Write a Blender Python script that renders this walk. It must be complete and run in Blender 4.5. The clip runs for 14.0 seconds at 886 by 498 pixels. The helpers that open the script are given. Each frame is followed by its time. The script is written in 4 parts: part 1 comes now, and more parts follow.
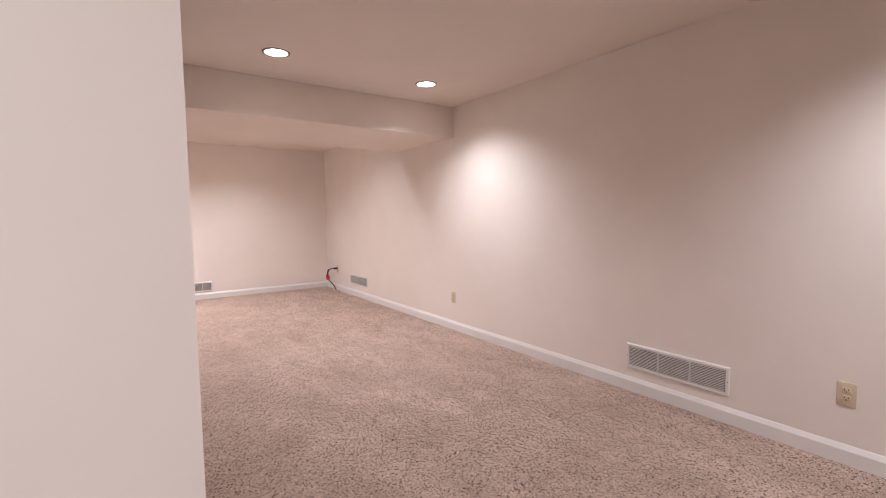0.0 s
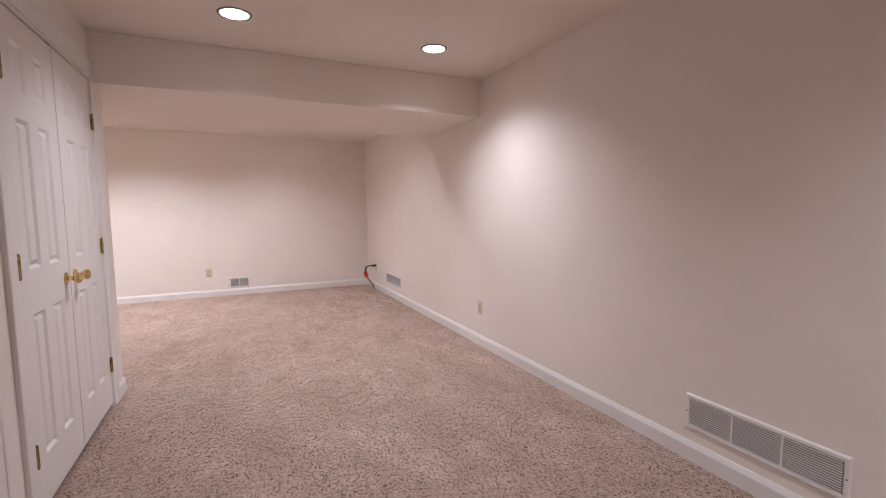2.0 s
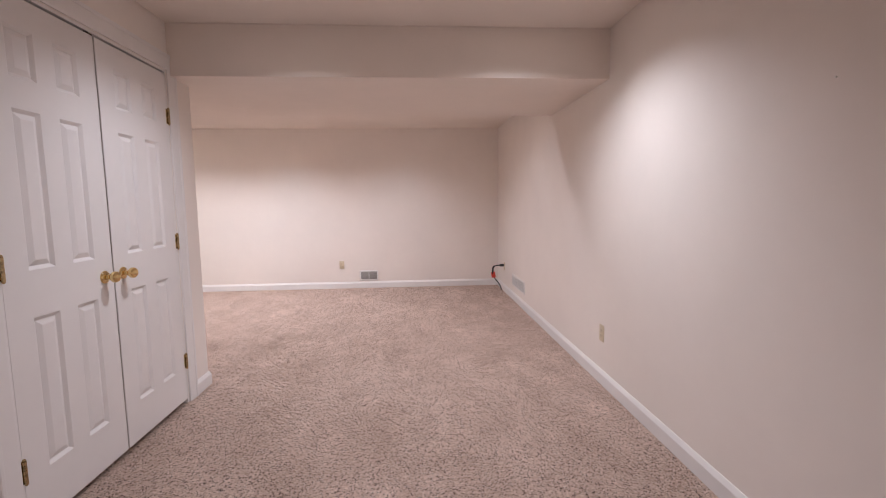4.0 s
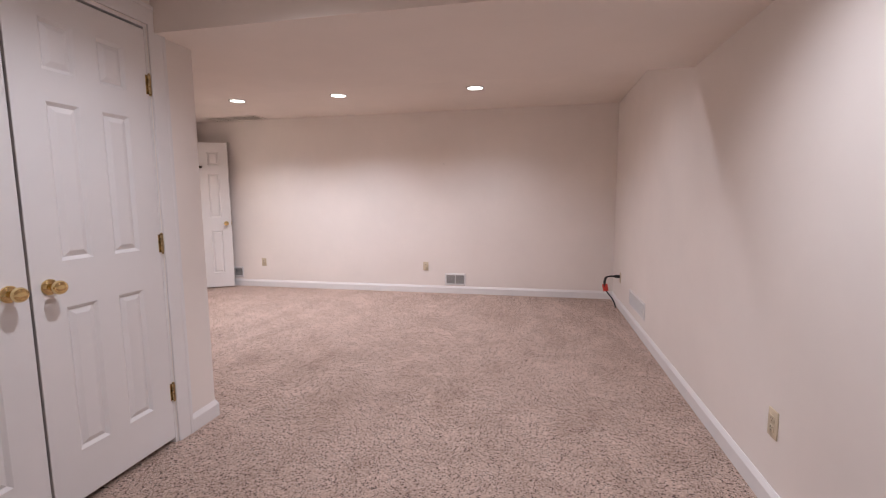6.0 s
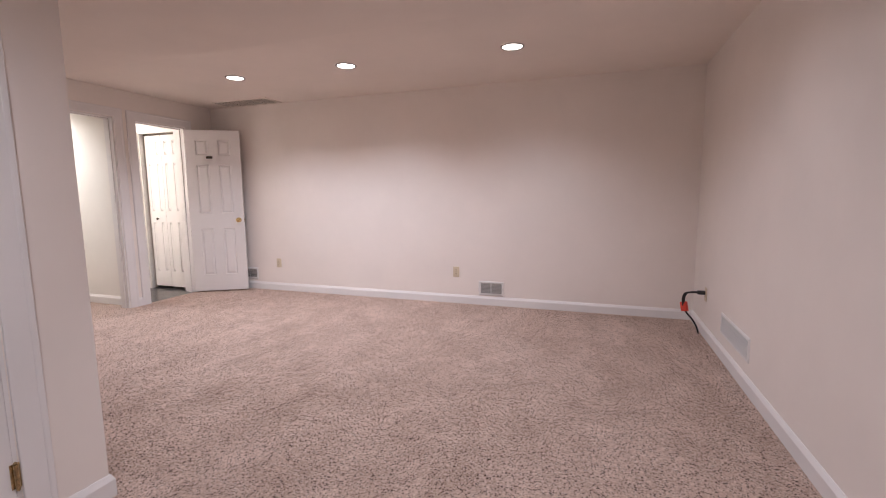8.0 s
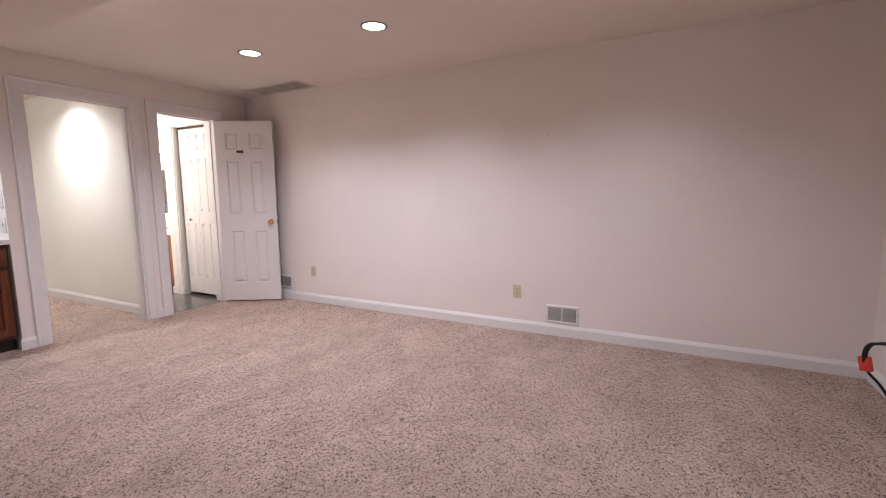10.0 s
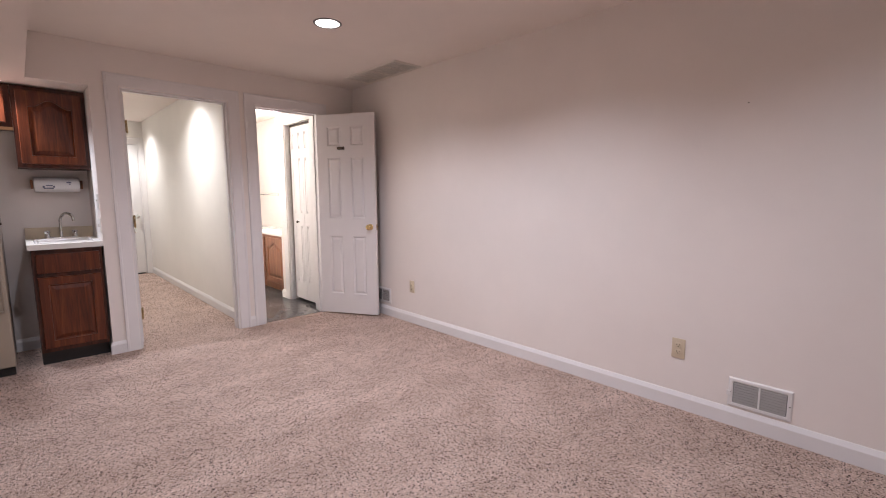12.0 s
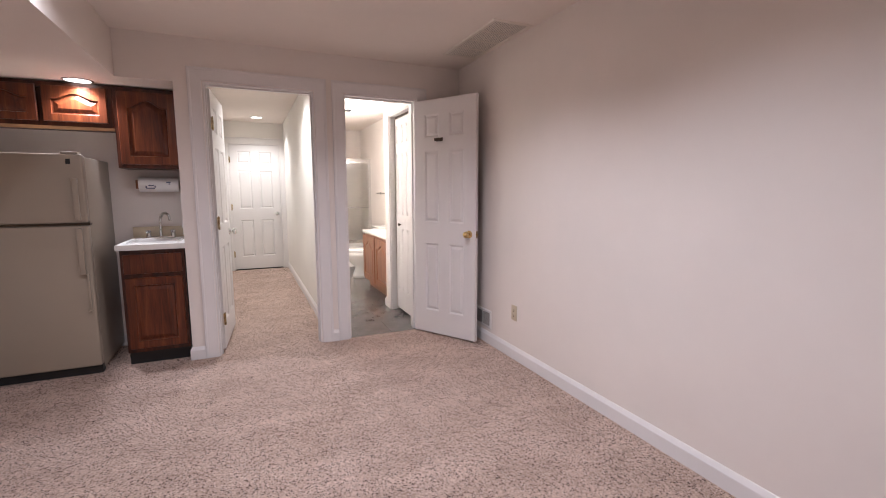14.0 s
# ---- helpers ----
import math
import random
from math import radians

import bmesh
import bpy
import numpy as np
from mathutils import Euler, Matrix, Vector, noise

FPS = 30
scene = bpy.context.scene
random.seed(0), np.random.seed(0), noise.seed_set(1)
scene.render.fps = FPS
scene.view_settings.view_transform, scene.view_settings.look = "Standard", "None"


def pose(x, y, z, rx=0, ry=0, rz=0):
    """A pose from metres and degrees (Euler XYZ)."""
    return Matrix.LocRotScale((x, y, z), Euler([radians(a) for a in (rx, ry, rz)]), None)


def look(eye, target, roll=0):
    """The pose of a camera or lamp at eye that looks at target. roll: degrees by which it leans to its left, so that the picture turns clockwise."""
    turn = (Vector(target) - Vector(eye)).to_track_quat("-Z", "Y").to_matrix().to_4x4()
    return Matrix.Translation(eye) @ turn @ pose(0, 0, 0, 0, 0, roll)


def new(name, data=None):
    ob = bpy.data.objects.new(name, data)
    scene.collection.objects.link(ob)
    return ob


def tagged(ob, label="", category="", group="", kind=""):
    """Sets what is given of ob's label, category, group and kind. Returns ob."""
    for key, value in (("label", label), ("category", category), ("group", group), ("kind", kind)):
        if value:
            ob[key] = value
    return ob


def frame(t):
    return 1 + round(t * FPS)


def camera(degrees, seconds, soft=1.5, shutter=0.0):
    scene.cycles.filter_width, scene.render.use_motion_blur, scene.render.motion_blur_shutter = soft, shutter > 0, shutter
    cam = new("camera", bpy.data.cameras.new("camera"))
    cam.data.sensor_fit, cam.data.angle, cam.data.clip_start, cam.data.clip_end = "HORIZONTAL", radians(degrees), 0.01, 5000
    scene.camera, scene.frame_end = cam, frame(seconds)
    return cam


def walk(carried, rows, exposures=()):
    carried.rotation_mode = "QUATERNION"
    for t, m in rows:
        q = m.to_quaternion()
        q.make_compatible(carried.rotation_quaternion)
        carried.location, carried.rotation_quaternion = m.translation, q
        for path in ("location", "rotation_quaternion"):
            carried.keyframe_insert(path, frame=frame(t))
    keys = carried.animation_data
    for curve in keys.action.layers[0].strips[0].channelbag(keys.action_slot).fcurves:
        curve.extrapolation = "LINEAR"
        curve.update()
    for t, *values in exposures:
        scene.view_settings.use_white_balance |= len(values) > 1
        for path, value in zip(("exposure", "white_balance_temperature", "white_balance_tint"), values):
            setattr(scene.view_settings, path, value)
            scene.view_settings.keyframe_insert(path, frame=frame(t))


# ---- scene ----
cam = camera(89.9, 14.0, 1.0)
PATH = [
    (0, (-0.057, 0.689, 1.23), (1.085, 2.324, 1.081), -0.6),
    (0.5, (0.145, 0.758, 1.256), (1.294, 2.388, 1.094), -0.6),
    (1, (0.338, 0.842, 1.264), (1.465, 2.485, 1.095), -0.5),
    (1.5, (0.56, 0.917, 1.263), (1.577, 2.631, 1.086), -0.6),
    (2, (0.758, 1.038, 1.249), (1.6, 2.843, 1.068), -0.6),
    (2.5, (0.955, 1.154, 1.258), (1.612, 3.034, 1.067), -0.6),
    (3, (1.155, 1.266, 1.265), (1.617, 3.201, 1.066), -0.7),
    (3.5, (1.33, 1.419, 1.264), (1.605, 3.389, 1.059), -0.7),
    (3.7, (1.384, 1.486, 1.257), (1.602, 3.464, 1.054), -0.7),
    (5.8, (1.781, 2.483, 1.251), (1.407, 4.435, 1.025), -0.5),
    (6, (1.801, 2.595, 1.252), (1.394, 4.54, 1.025), -0.4),
    (6.5, (1.835, 2.866, 1.244), (1.351, 4.793, 1.014), -0.4),
    (7, (1.841, 3.118, 1.229), (1.292, 5.027, 0.996), -0.3),
    (7.5, (1.844, 3.356, 1.22), (1.247, 5.25, 0.98), -0.3),
    (7.7, (1.845, 3.454, 1.218), (1.226, 5.34, 0.976), -0.4),
    (9.8, (1.614, 4.439, 1.2), (0.744, 6.224, 0.961), -0.6),
    (10, (1.606, 4.579, 1.215), (0.675, 6.332, 0.968), -0.6),
    (10.5, (1.539, 4.859, 1.205), (0.473, 6.535, 0.964), -0.7),
    (11, (1.463, 5.13, 1.22), (0.254, 6.705, 0.979), -0.5),
    (11.5, (1.352, 5.356, 1.238), (0.024, 6.831, 0.99), -0.3),
    (12, (1.232, 5.597, 1.239), (-0.207, 6.965, 0.996), -0.2),
    (12.5, (1.117, 5.827, 1.247), (-0.436, 7.062, 1.002), -0.1),
    (13, (0.998, 6.035, 1.244), (-0.657, 7.132, 1.002), -0.1),
    (13.5, (0.88, 6.261, 1.26), (-0.862, 7.213, 1.012), -0.1),
    (14, (0.746, 6.466, 1.265), (-1.068, 7.269, 1.011), -0.1),
]
walk(cam, [(t, look(eye, target, roll)) for t, eye, target, roll in PATH],
     [(0.0, 0.15, 6720, 10), (1.0, -0.10, 6560, 10), (3.5, -0.15, 6380, 10), (6.0, -0.28, 6340, 11), (10.0, -0.49, 6240, 12), (14.0, -0.61, 6200, 12)])

# ---- light and exposure ----
world = bpy.data.worlds.new("world")
scene.world = world
world.use_nodes = True
world.node_tree.nodes["Background"].inputs[0].default_value = (0.9, 0.85, 0.8, 1)
world.node_tree.nodes["Background"].inputs[1].default_value = 0.02

CEIL, SOFFIT, HALL_CEIL = 2.357, 2.045, 2.38
WARM, NEUTRAL = (0.905, 0.905, 1.0), (1.0, 0.975, 0.945)


def downlight(x, y, z, watts, colour=WARM, size=138, blend=1.0, radius=0.035):
    data = bpy.data.lights.new("downlight_beam", "SPOT")
    data.energy, data.color, data.spot_size, data.spot_blend = watts, colour, radians(size), blend
    data.shadow_soft_size = radius
    ob = new("downlight_beam", data)
    ob.matrix_world = pose(x, y, z - 0.03)
    return ob


# x, y, watts and beam of the room's downlights; the two beyond the soffit have wider floods
# the last four are unseen; (-0.40, 0.15) is added to brighten the entry wall
ROOM_LAMPS = [(0.81, 3.90, 78, 138), (2.065, 3.955, 98, 136), (-1.508, 7.165, 112, 138), (-0.297, 7.19, 122, 138), (1.18, 7.20, 66, 138),
              (-1.46, 5.92, 78, 158), (1.55, 5.92, 60, 158), (-0.40, 0.15, 110, 138), (2.065, 0.60, 128, 138)]
for lx, ly, watts, beam in ROOM_LAMPS:
    downlight(lx, ly, CEIL, watts, size=beam)
downlight(-3.235, 5.44, SOFFIT, 105)
HALL_LAMPS = [(-4.17, 6.68), (-6.63, 6.68)]
for (lx, ly), watts in zip(HALL_LAMPS, (142, 116)):
    downlight(lx, ly, HALL_CEIL, watts, NEUTRAL, 144 if lx > -5 else 132)
bath_lamp = bpy.data.lights.new("vanity_glow", "AREA")
bath_lamp.shape, bath_lamp.size, bath_lamp.size_y, bath_lamp.energy, bath_lamp.color = "RECTANGLE", 0.70, 0.10, 112, (1.0, 0.955, 0.92)
new("vanity_glow", bath_lamp).matrix_world = look((-4.78, 8.29, 1.86), (-4.78, 7.2, 1.88))

# ---- materials ----


def material(name, rough=0.6, metal=0.0):
    m = bpy.data.materials.new(name)
    m.use_nodes = True
    b = m.node_tree.nodes["Principled BSDF"]
    b.inputs["Roughness"].default_value, b.inputs["Metallic"].default_value = rough, metal
    return m, m.node_tree.nodes, m.node_tree.links, b


def node(ns, kind, **inputs):
    n = ns.new(kind)
    for k, v in inputs.items():
        n.inputs[k.replace("_", " ")].default_value = v
    return n


def ramp(ns, stops):
    r = ns.new("ShaderNodeValToRGB")
    e = r.color_ramp.elements
    while len(e) < len(stops):
        e.new(0.5)
    for el, (p, c) in zip(e, stops):
        el.position, el.color = p, (*c, 1)
    return r


def shade(c, k):
    return tuple(v * k for v in c)


def painted(name, colour, rough, grain=260.0, relief=0.08, vary=0.04, patch=1.6):
    """Paint: faint roller stipple and slow unevenness."""
    m, ns, ln, b = material(name, rough)
    co = ns.new("ShaderNodeTexCoord")
    big = node(ns, "ShaderNodeTexNoise", Scale=patch, Detail=4.0, Roughness=0.6)
    fine = node(ns, "ShaderNodeTexNoise", Scale=grain, Detail=3.0)
    ln.new(co.outputs["Object"], big.inputs["Vector"])
    ln.new(co.outputs["Object"], fine.inputs["Vector"])
    r = ramp(ns, [(0.3, shade(colour, 1 - vary)), (0.7, shade(colour, 1 + vary * 0.5))])
    ln.new(big.outputs["Fac"], r.inputs["Fac"])
    ln.new(r.outputs["Color"], b.inputs["Base Color"])
    rr = node(ns, "ShaderNodeMapRange", To_Min=rough - 0.06, To_Max=rough + 0.08)
    ln.new(big.outputs["Fac"], rr.inputs["Value"])
    ln.new(rr.outputs["Result"], b.inputs["Roughness"])
    bump = node(ns, "ShaderNodeBump", Strength=relief, Distance=0.002)
    ln.new(fine.outputs["Fac"], bump.inputs["Height"])
    ln.new(bump.outputs["Normal"], b.inputs["Normal"])
    return m


WALL = painted("wall_paint", (0.79, 0.722, 0.67), 0.62, 330, 0.02)
CEILING = painted("ceiling_paint", (0.80, 0.715, 0.65), 0.75, 260, 0.04)
HALLWALL = painted("hall_wall_paint", (0.82, 0.785, 0.735), 0.6, 330, 0.02)
TRIM = painted("trim_enamel", (0.75, 0.72, 0.705), 0.33, 90, 0.03, 0.03, 3.0)
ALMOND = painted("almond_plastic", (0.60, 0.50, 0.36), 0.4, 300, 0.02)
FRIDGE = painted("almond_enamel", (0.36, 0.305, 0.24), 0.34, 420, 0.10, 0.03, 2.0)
LAMINATE = painted("white_laminate", (0.78, 0.75, 0.70), 0.3, 200, 0.01)
PORCELAIN = painted("white_porcelain", (0.84, 0.82, 0.78), 0.12, 30, 0.0, 0.02)
GRILLE_WHITE = painted("white_vent_enamel", (0.74, 0.71, 0.69), 0.4, 200, 0.02)
GRILLE_BEIGE = painted("beige_vent_enamel", (0.74, 0.67, 0.60), 0.45, 200, 0.02)
# dull slat grey; as a backing it paints shade behind the ceiling grille
GRILLE_DULL_SHADE = painted("dull_slat_and_shade_grey", (0.33, 0.305, 0.285), 0.5, 200, 0.02)
# near-black that stands for the shade inside a vent or a socket slot
DARK = painted("hollow_shade", (0.035, 0.032, 0.03), 0.8)
# grey of the trim rings, and of vent backings as painted shade
SLATE_GREY = painted("plain_grey", (0.20, 0.19, 0.185), 0.6)
BLACK = painted("black_rubber", (0.018, 0.017, 0.017), 0.5)
RED = painted("red_plastic", (0.62, 0.05, 0.03), 0.4)
PAPER = painted("paper_towel", (0.85, 0.83, 0.81), 0.85, 120, 0.35)
INK = painted("printed_ink", (0.16, 0.17, 0.24), 0.8)
OAKTRIM = painted("raw_oak_edge", (0.42, 0.26, 0.13), 0.5, 120, 0.1, 0.15, 9.0)


def metal(name, colour, rough, vary=0.12):
    m, ns, ln, b = material(name, rough, 1.0)
    n = node(ns, "ShaderNodeTexNoise", Scale=60.0, Detail=4.0)
    co = ns.new("ShaderNodeTexCoord")
    ln.new(co.outputs["Object"], n.inputs["Vector"])
    r = ramp(ns, [(0.3, shade(colour, 1 - vary)), (0.7, colour)])
    ln.new(n.outputs["Fac"], r.inputs["Fac"])
    ln.new(r.outputs["Color"], b.inputs["Base Color"])
    rr = node(ns, "ShaderNodeMapRange", To_Min=rough * 0.8, To_Max=rough * 1.6)
    ln.new(n.outputs["Fac"], rr.inputs["Value"])
    ln.new(rr.outputs["Result"], b.inputs["Roughness"])
    return m


BRASS = metal("polished_brass", (0.83, 0.63, 0.31), 0.07)
AGED = metal("aged_brass", (0.78, 0.60, 0.34), 0.2, 0.7)
CHROME = metal("chrome", (0.78, 0.78, 0.77), 0.14)
BRONZE = metal("dark_bronze", (0.10, 0.08, 0.06), 0.4)


def wood(name, dark, mid, light, rough=0.34):
    """Stained oak: long grain along z with open pores."""
    m, ns, ln, b = material(name, rough)
    co = ns.new("ShaderNodeTexCoord")
    mp = node(ns, "ShaderNodeMapping", Scale=(26.0, 26.0, 1.6))
    ln.new(co.outputs["Object"], mp.inputs["Vector"])
    w = node(ns, "ShaderNodeTexNoise", Scale=1.0, Detail=8.0, Roughness=0.62, Distortion=1.1)
    ln.new(mp.outputs["Vector"], w.inputs["Vector"])
    mp2 = node(ns, "ShaderNodeMapping", Scale=(240.0, 240.0, 7.0))
    ln.new(co.outputs["Object"], mp2.inputs["Vector"])
    pores = node(ns, "ShaderNodeTexNoise", Scale=1.0, Detail=3.0)
    ln.new(mp2.outputs["Vector"], pores.inputs["Vector"])
    r = ramp(ns, [(0.30, dark), (0.52, mid), (0.75, light)])
    ln.new(w.outputs["Fac"], r.inputs["Fac"])
    mix = ns.new("ShaderNodeMix")
    mix.data_type, mix.blend_type = "RGBA", "MULTIPLY"
    mix.inputs["Factor"].default_value = 0.35
    pr = ramp(ns, [(0.38, (0.45, 0.42, 0.4)), (0.55, (1, 1, 1))])
    ln.new(pores.outputs["Fac"], pr.inputs["Fac"])
    ln.new(r.outputs["Color"], mix.inputs[6])
    ln.new(pr.outputs["Color"], mix.inputs[7])
    b.inputs["Specular IOR Level"].default_value = 0.45
    ln.new(mix.outputs[2], b.inputs["Base Color"])
    bump = node(ns, "ShaderNodeBump", Strength=0.12, Distance=0.001)
    ln.new(pores.outputs["Fac"], bump.inputs["Height"])
    ln.new(bump.outputs["Normal"], b.inputs["Normal"])
    return m


# one wood twice: carcass and face frame coloured as shaded, doors as lit
CHERRY_SHADED = wood("stained_cherry_oak_shaded", (0.024, 0.006, 0.003), (0.06, 0.0145, 0.006), (0.125, 0.034, 0.0125), 0.30)
CHERRY_LIT = wood("stained_cherry_oak_lit", (0.046, 0.0105, 0.0045), (0.115, 0.027, 0.0095), (0.21, 0.058, 0.0195), 0.28)
HONEY = wood("honey_oak", (0.17, 0.062, 0.028), (0.26, 0.10, 0.046), (0.34, 0.15, 0.073))


def carpet_material(name="flecked_carpet", pile=False):
    """Cut pile with flecked yarn: cream, rose-beige and brown tufts, and soft tracks: light and shade of leaning pile
    put into the colour.
    """
    m, ns, ln, b = material(name, 0.95)
    b.inputs["Specular IOR Level"].default_value = 0.1
    co = ns.new("ShaderNodeTexCoord")
    warp = node(ns, "ShaderNodeTexNoise", Scale=85.0, Detail=2.0)
    add = ns.new("ShaderNodeMix")
    add.data_type, add.blend_type = "RGBA", "LINEAR_LIGHT"
    add.inputs["Factor"].default_value = 0.009
    ln.new(co.outputs["Object"], add.inputs[6])
    ln.new(co.outputs["Object"], warp.inputs["Vector"])
    ln.new(warp.outputs["Color"], add.inputs[7])
    tuft = node(ns, "ShaderNodeTexVoronoi", Scale=165.0, Randomness=1.0)
    fleck = node(ns, "ShaderNodeTexVoronoi", Scale=98.0, Randomness=1.0)
    for v in (tuft, fleck):
        ln.new(add.outputs[2], v.inputs["Vector"])
    sep = ns.new("ShaderNodeSeparateColor")
    ln.new(tuft.outputs["Color"], sep.inputs["Color"])
    stops = [(0.0, (0.42, 0.285, 0.22)), (0.2, (0.58, 0.415, 0.33)), (0.7, (0.72, 0.54, 0.445)), (1.0, (0.86, 0.70, 0.60))]
    if pile:
        stops = [(0.0, (0.54, 0.39, 0.325)), (0.5, (0.73, 0.555, 0.48)), (1.0, (0.90, 0.73, 0.65))]
    plain = ramp(ns, stops)
    tone = sep.outputs["Red"]
    if pile:
        geo = ns.new("ShaderNodeNewGeometry")
        tone = geo.outputs["Random Per Island"]
    ln.new(tone, plain.inputs["Fac"])
    yarn_colour = plain.outputs["Color"]
    if not pile:
        fsep = ns.new("ShaderNodeSeparateColor")
        ln.new(fleck.outputs["Color"], fsep.inputs["Color"])
        size = node(ns, "ShaderNodeMapRange", From_Min=0.44, From_Max=1.0, To_Min=0.04, To_Max=0.50)
        ln.new(fsep.outputs["Green"], size.inputs["Value"])
        near = node(ns, "ShaderNodeMath")
        near.operation = "LESS_THAN"
        ln.new(fleck.outputs["Distance"], near.inputs[0])
        ln.new(size.outputs["Result"], near.inputs[1])
        dark = ramp(ns, [(0.0, (0.025, 0.012, 0.009)), (0.6, (0.06, 0.031, 0.022)), (1.0, (0.16, 0.092, 0.068))])
        ln.new(fsep.outputs["Blue"], dark.inputs["Fac"])
        yarn = ns.new("ShaderNodeMix")
        yarn.data_type = "RGBA"
        ln.new(near.outputs[0], yarn.inputs["Factor"])
        ln.new(plain.outputs["Color"], yarn.inputs[6])
        ln.new(dark.outputs["Color"], yarn.inputs[7])
        yarn_colour = yarn.outputs[2]
    # light and shade of the leaning pile, multiplied into the yarn colour
    lean_shade = node(ns, "ShaderNodeTexNoise", Scale=4.2, Detail=6.0, Roughness=0.68)
    ln.new(co.outputs["Object"], lean_shade.inputs["Vector"])
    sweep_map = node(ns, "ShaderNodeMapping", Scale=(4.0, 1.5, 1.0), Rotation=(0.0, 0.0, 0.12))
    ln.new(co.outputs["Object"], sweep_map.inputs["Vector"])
    sweep_shade = node(ns, "ShaderNodeTexNoise", Scale=1.0, Detail=3.0, Roughness=0.55)
    ln.new(sweep_map.outputs["Vector"], sweep_shade.inputs["Vector"])
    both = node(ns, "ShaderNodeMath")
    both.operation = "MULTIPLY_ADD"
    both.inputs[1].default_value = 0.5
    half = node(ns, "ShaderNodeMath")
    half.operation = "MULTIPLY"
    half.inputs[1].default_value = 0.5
    ln.new(sweep_shade.outputs["Fac"], half.inputs[0])
    ln.new(lean_shade.outputs["Fac"], both.inputs[0])
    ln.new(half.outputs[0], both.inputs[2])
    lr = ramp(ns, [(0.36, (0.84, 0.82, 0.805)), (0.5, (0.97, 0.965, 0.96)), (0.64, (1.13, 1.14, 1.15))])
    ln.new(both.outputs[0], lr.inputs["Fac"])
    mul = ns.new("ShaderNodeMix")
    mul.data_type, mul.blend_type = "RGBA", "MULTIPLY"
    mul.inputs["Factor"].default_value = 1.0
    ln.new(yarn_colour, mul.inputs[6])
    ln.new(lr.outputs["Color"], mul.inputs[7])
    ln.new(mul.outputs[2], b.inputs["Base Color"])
    fine = node(ns, "ShaderNodeTexNoise", Scale=420.0, Detail=3.0)
    ln.new(co.outputs["Object"], fine.inputs["Vector"])
    hsum = node(ns, "ShaderNodeMath")
    hsum.operation = "ADD"
    ln.new(tuft.outputs["Distance"], hsum.inputs[0])
    ln.new(fine.outputs["Fac"], hsum.inputs[1])
    bump = node(ns, "ShaderNodeBump", Strength=0.08 if pile else 1.0, Distance=0.009)
    bump.invert = True
    ln.new(hsum.outputs[0], bump.inputs["Height"])
    ln.new(bump.outputs["Normal"], b.inputs["Normal"])
    return m


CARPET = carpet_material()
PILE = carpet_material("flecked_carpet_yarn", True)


def fleck_material():
    """Dark yarn: umber to tan, one shade a tuft."""
    m, ns, ln, b = material("dark_fleck_yarn", 0.95)
    b.inputs["Specular IOR Level"].default_value = 0.1
    geo = ns.new("ShaderNodeNewGeometry")
    r = ramp(ns, [(0.0, (0.022, 0.012, 0.008)), (0.6, (0.065, 0.036, 0.026)), (0.85, (0.18, 0.11, 0.083)), (1.0, (0.34, 0.23, 0.185))])
    ln.new(geo.outputs["Random Per Island"], r.inputs["Fac"])
    ln.new(r.outputs["Color"], b.inputs["Base Color"])
    return m


FLECK = fleck_material()


def tile_material():
    m, ns, ln, b = material("grey_floor_tile", 0.24)
    co = ns.new("ShaderNodeTexCoord")
    n = node(ns, "ShaderNodeTexNoise", Scale=7.0, Detail=6.0)
    ln.new(co.outputs["Object"], n.inputs["Vector"])
    r = ramp(ns, [(0.3, (0.085, 0.076, 0.072)), (0.7, (0.135, 0.122, 0.115))])
    ln.new(n.outputs["Fac"], r.inputs["Fac"])
    ln.new(r.outputs["Color"], b.inputs["Base Color"])
    return m


TILE = tile_material()
GROUT = painted("grout", (0.085, 0.078, 0.074), 0.9)


def glowing(name, colour, strength):
    m, ns, ln, b = material(name, 0.5)
    b.inputs["Base Color"].default_value = (0.9, 0.88, 0.85, 1)
    b.inputs["Emission Color"].default_value = (*colour, 1)
    b.inputs["Emission Strength"].default_value = strength
    return m


LENS = glowing("lit_lamp_lens", (1.0, 0.93, 0.86), 9.0)
GLOBE = glowing("lit_glass_globe", (1.0, 0.90, 0.80), 14.0)


def glass_material(name, colour, rough):
    m, ns, ln, b = material(name, rough)
    b.inputs["Base Color"].default_value = (*colour, 1)
    b.inputs["Transmission Weight"].default_value = 1.0
    b.inputs["IOR"].default_value = 1.45
    return m


GLASS = glass_material("obscure_shower_glass", (0.93, 0.95, 0.94), 0.22)
MIRROR = metal("mirror_silver", (0.9, 0.9, 0.9), 0.02, 0.0)

# ---- building helpers ----


def box(bm, x0, y0, z0, x1, y1, z1):
    v = [bm.verts.new(p) for p in ((x0, y0, z0), (x1, y0, z0), (x1, y1, z0), (x0, y1, z0),
                                   (x0, y0, z1), (x1, y0, z1), (x1, y1, z1), (x0, y1, z1))]
    for f in ((3, 2, 1, 0), (4, 5, 6, 7), (0, 1, 5, 4), (1, 2, 6, 5), (2, 3, 7, 6), (3, 0, 4, 7)):
        bm.faces.new([v[i] for i in f])
    return v


def boxes(*dims):
    bm = bmesh.new()
    for d in dims:
        box(bm, *d)
    return bm


def rounded(bm, width, segments=2):
    bmesh.ops.bevel(bm, geom=bm.edges[:], offset=width, segments=segments, affect="EDGES", profile=0.5, clamp_overlap=True)
    return bm


def smooth(bm, sharp=40):
    for f in bm.faces:
        f.smooth = True
    for e in bm.edges:
        if len(e.link_faces) == 2 and e.calc_face_angle(0) > radians(sharp):
            e.smooth = False
    return bm


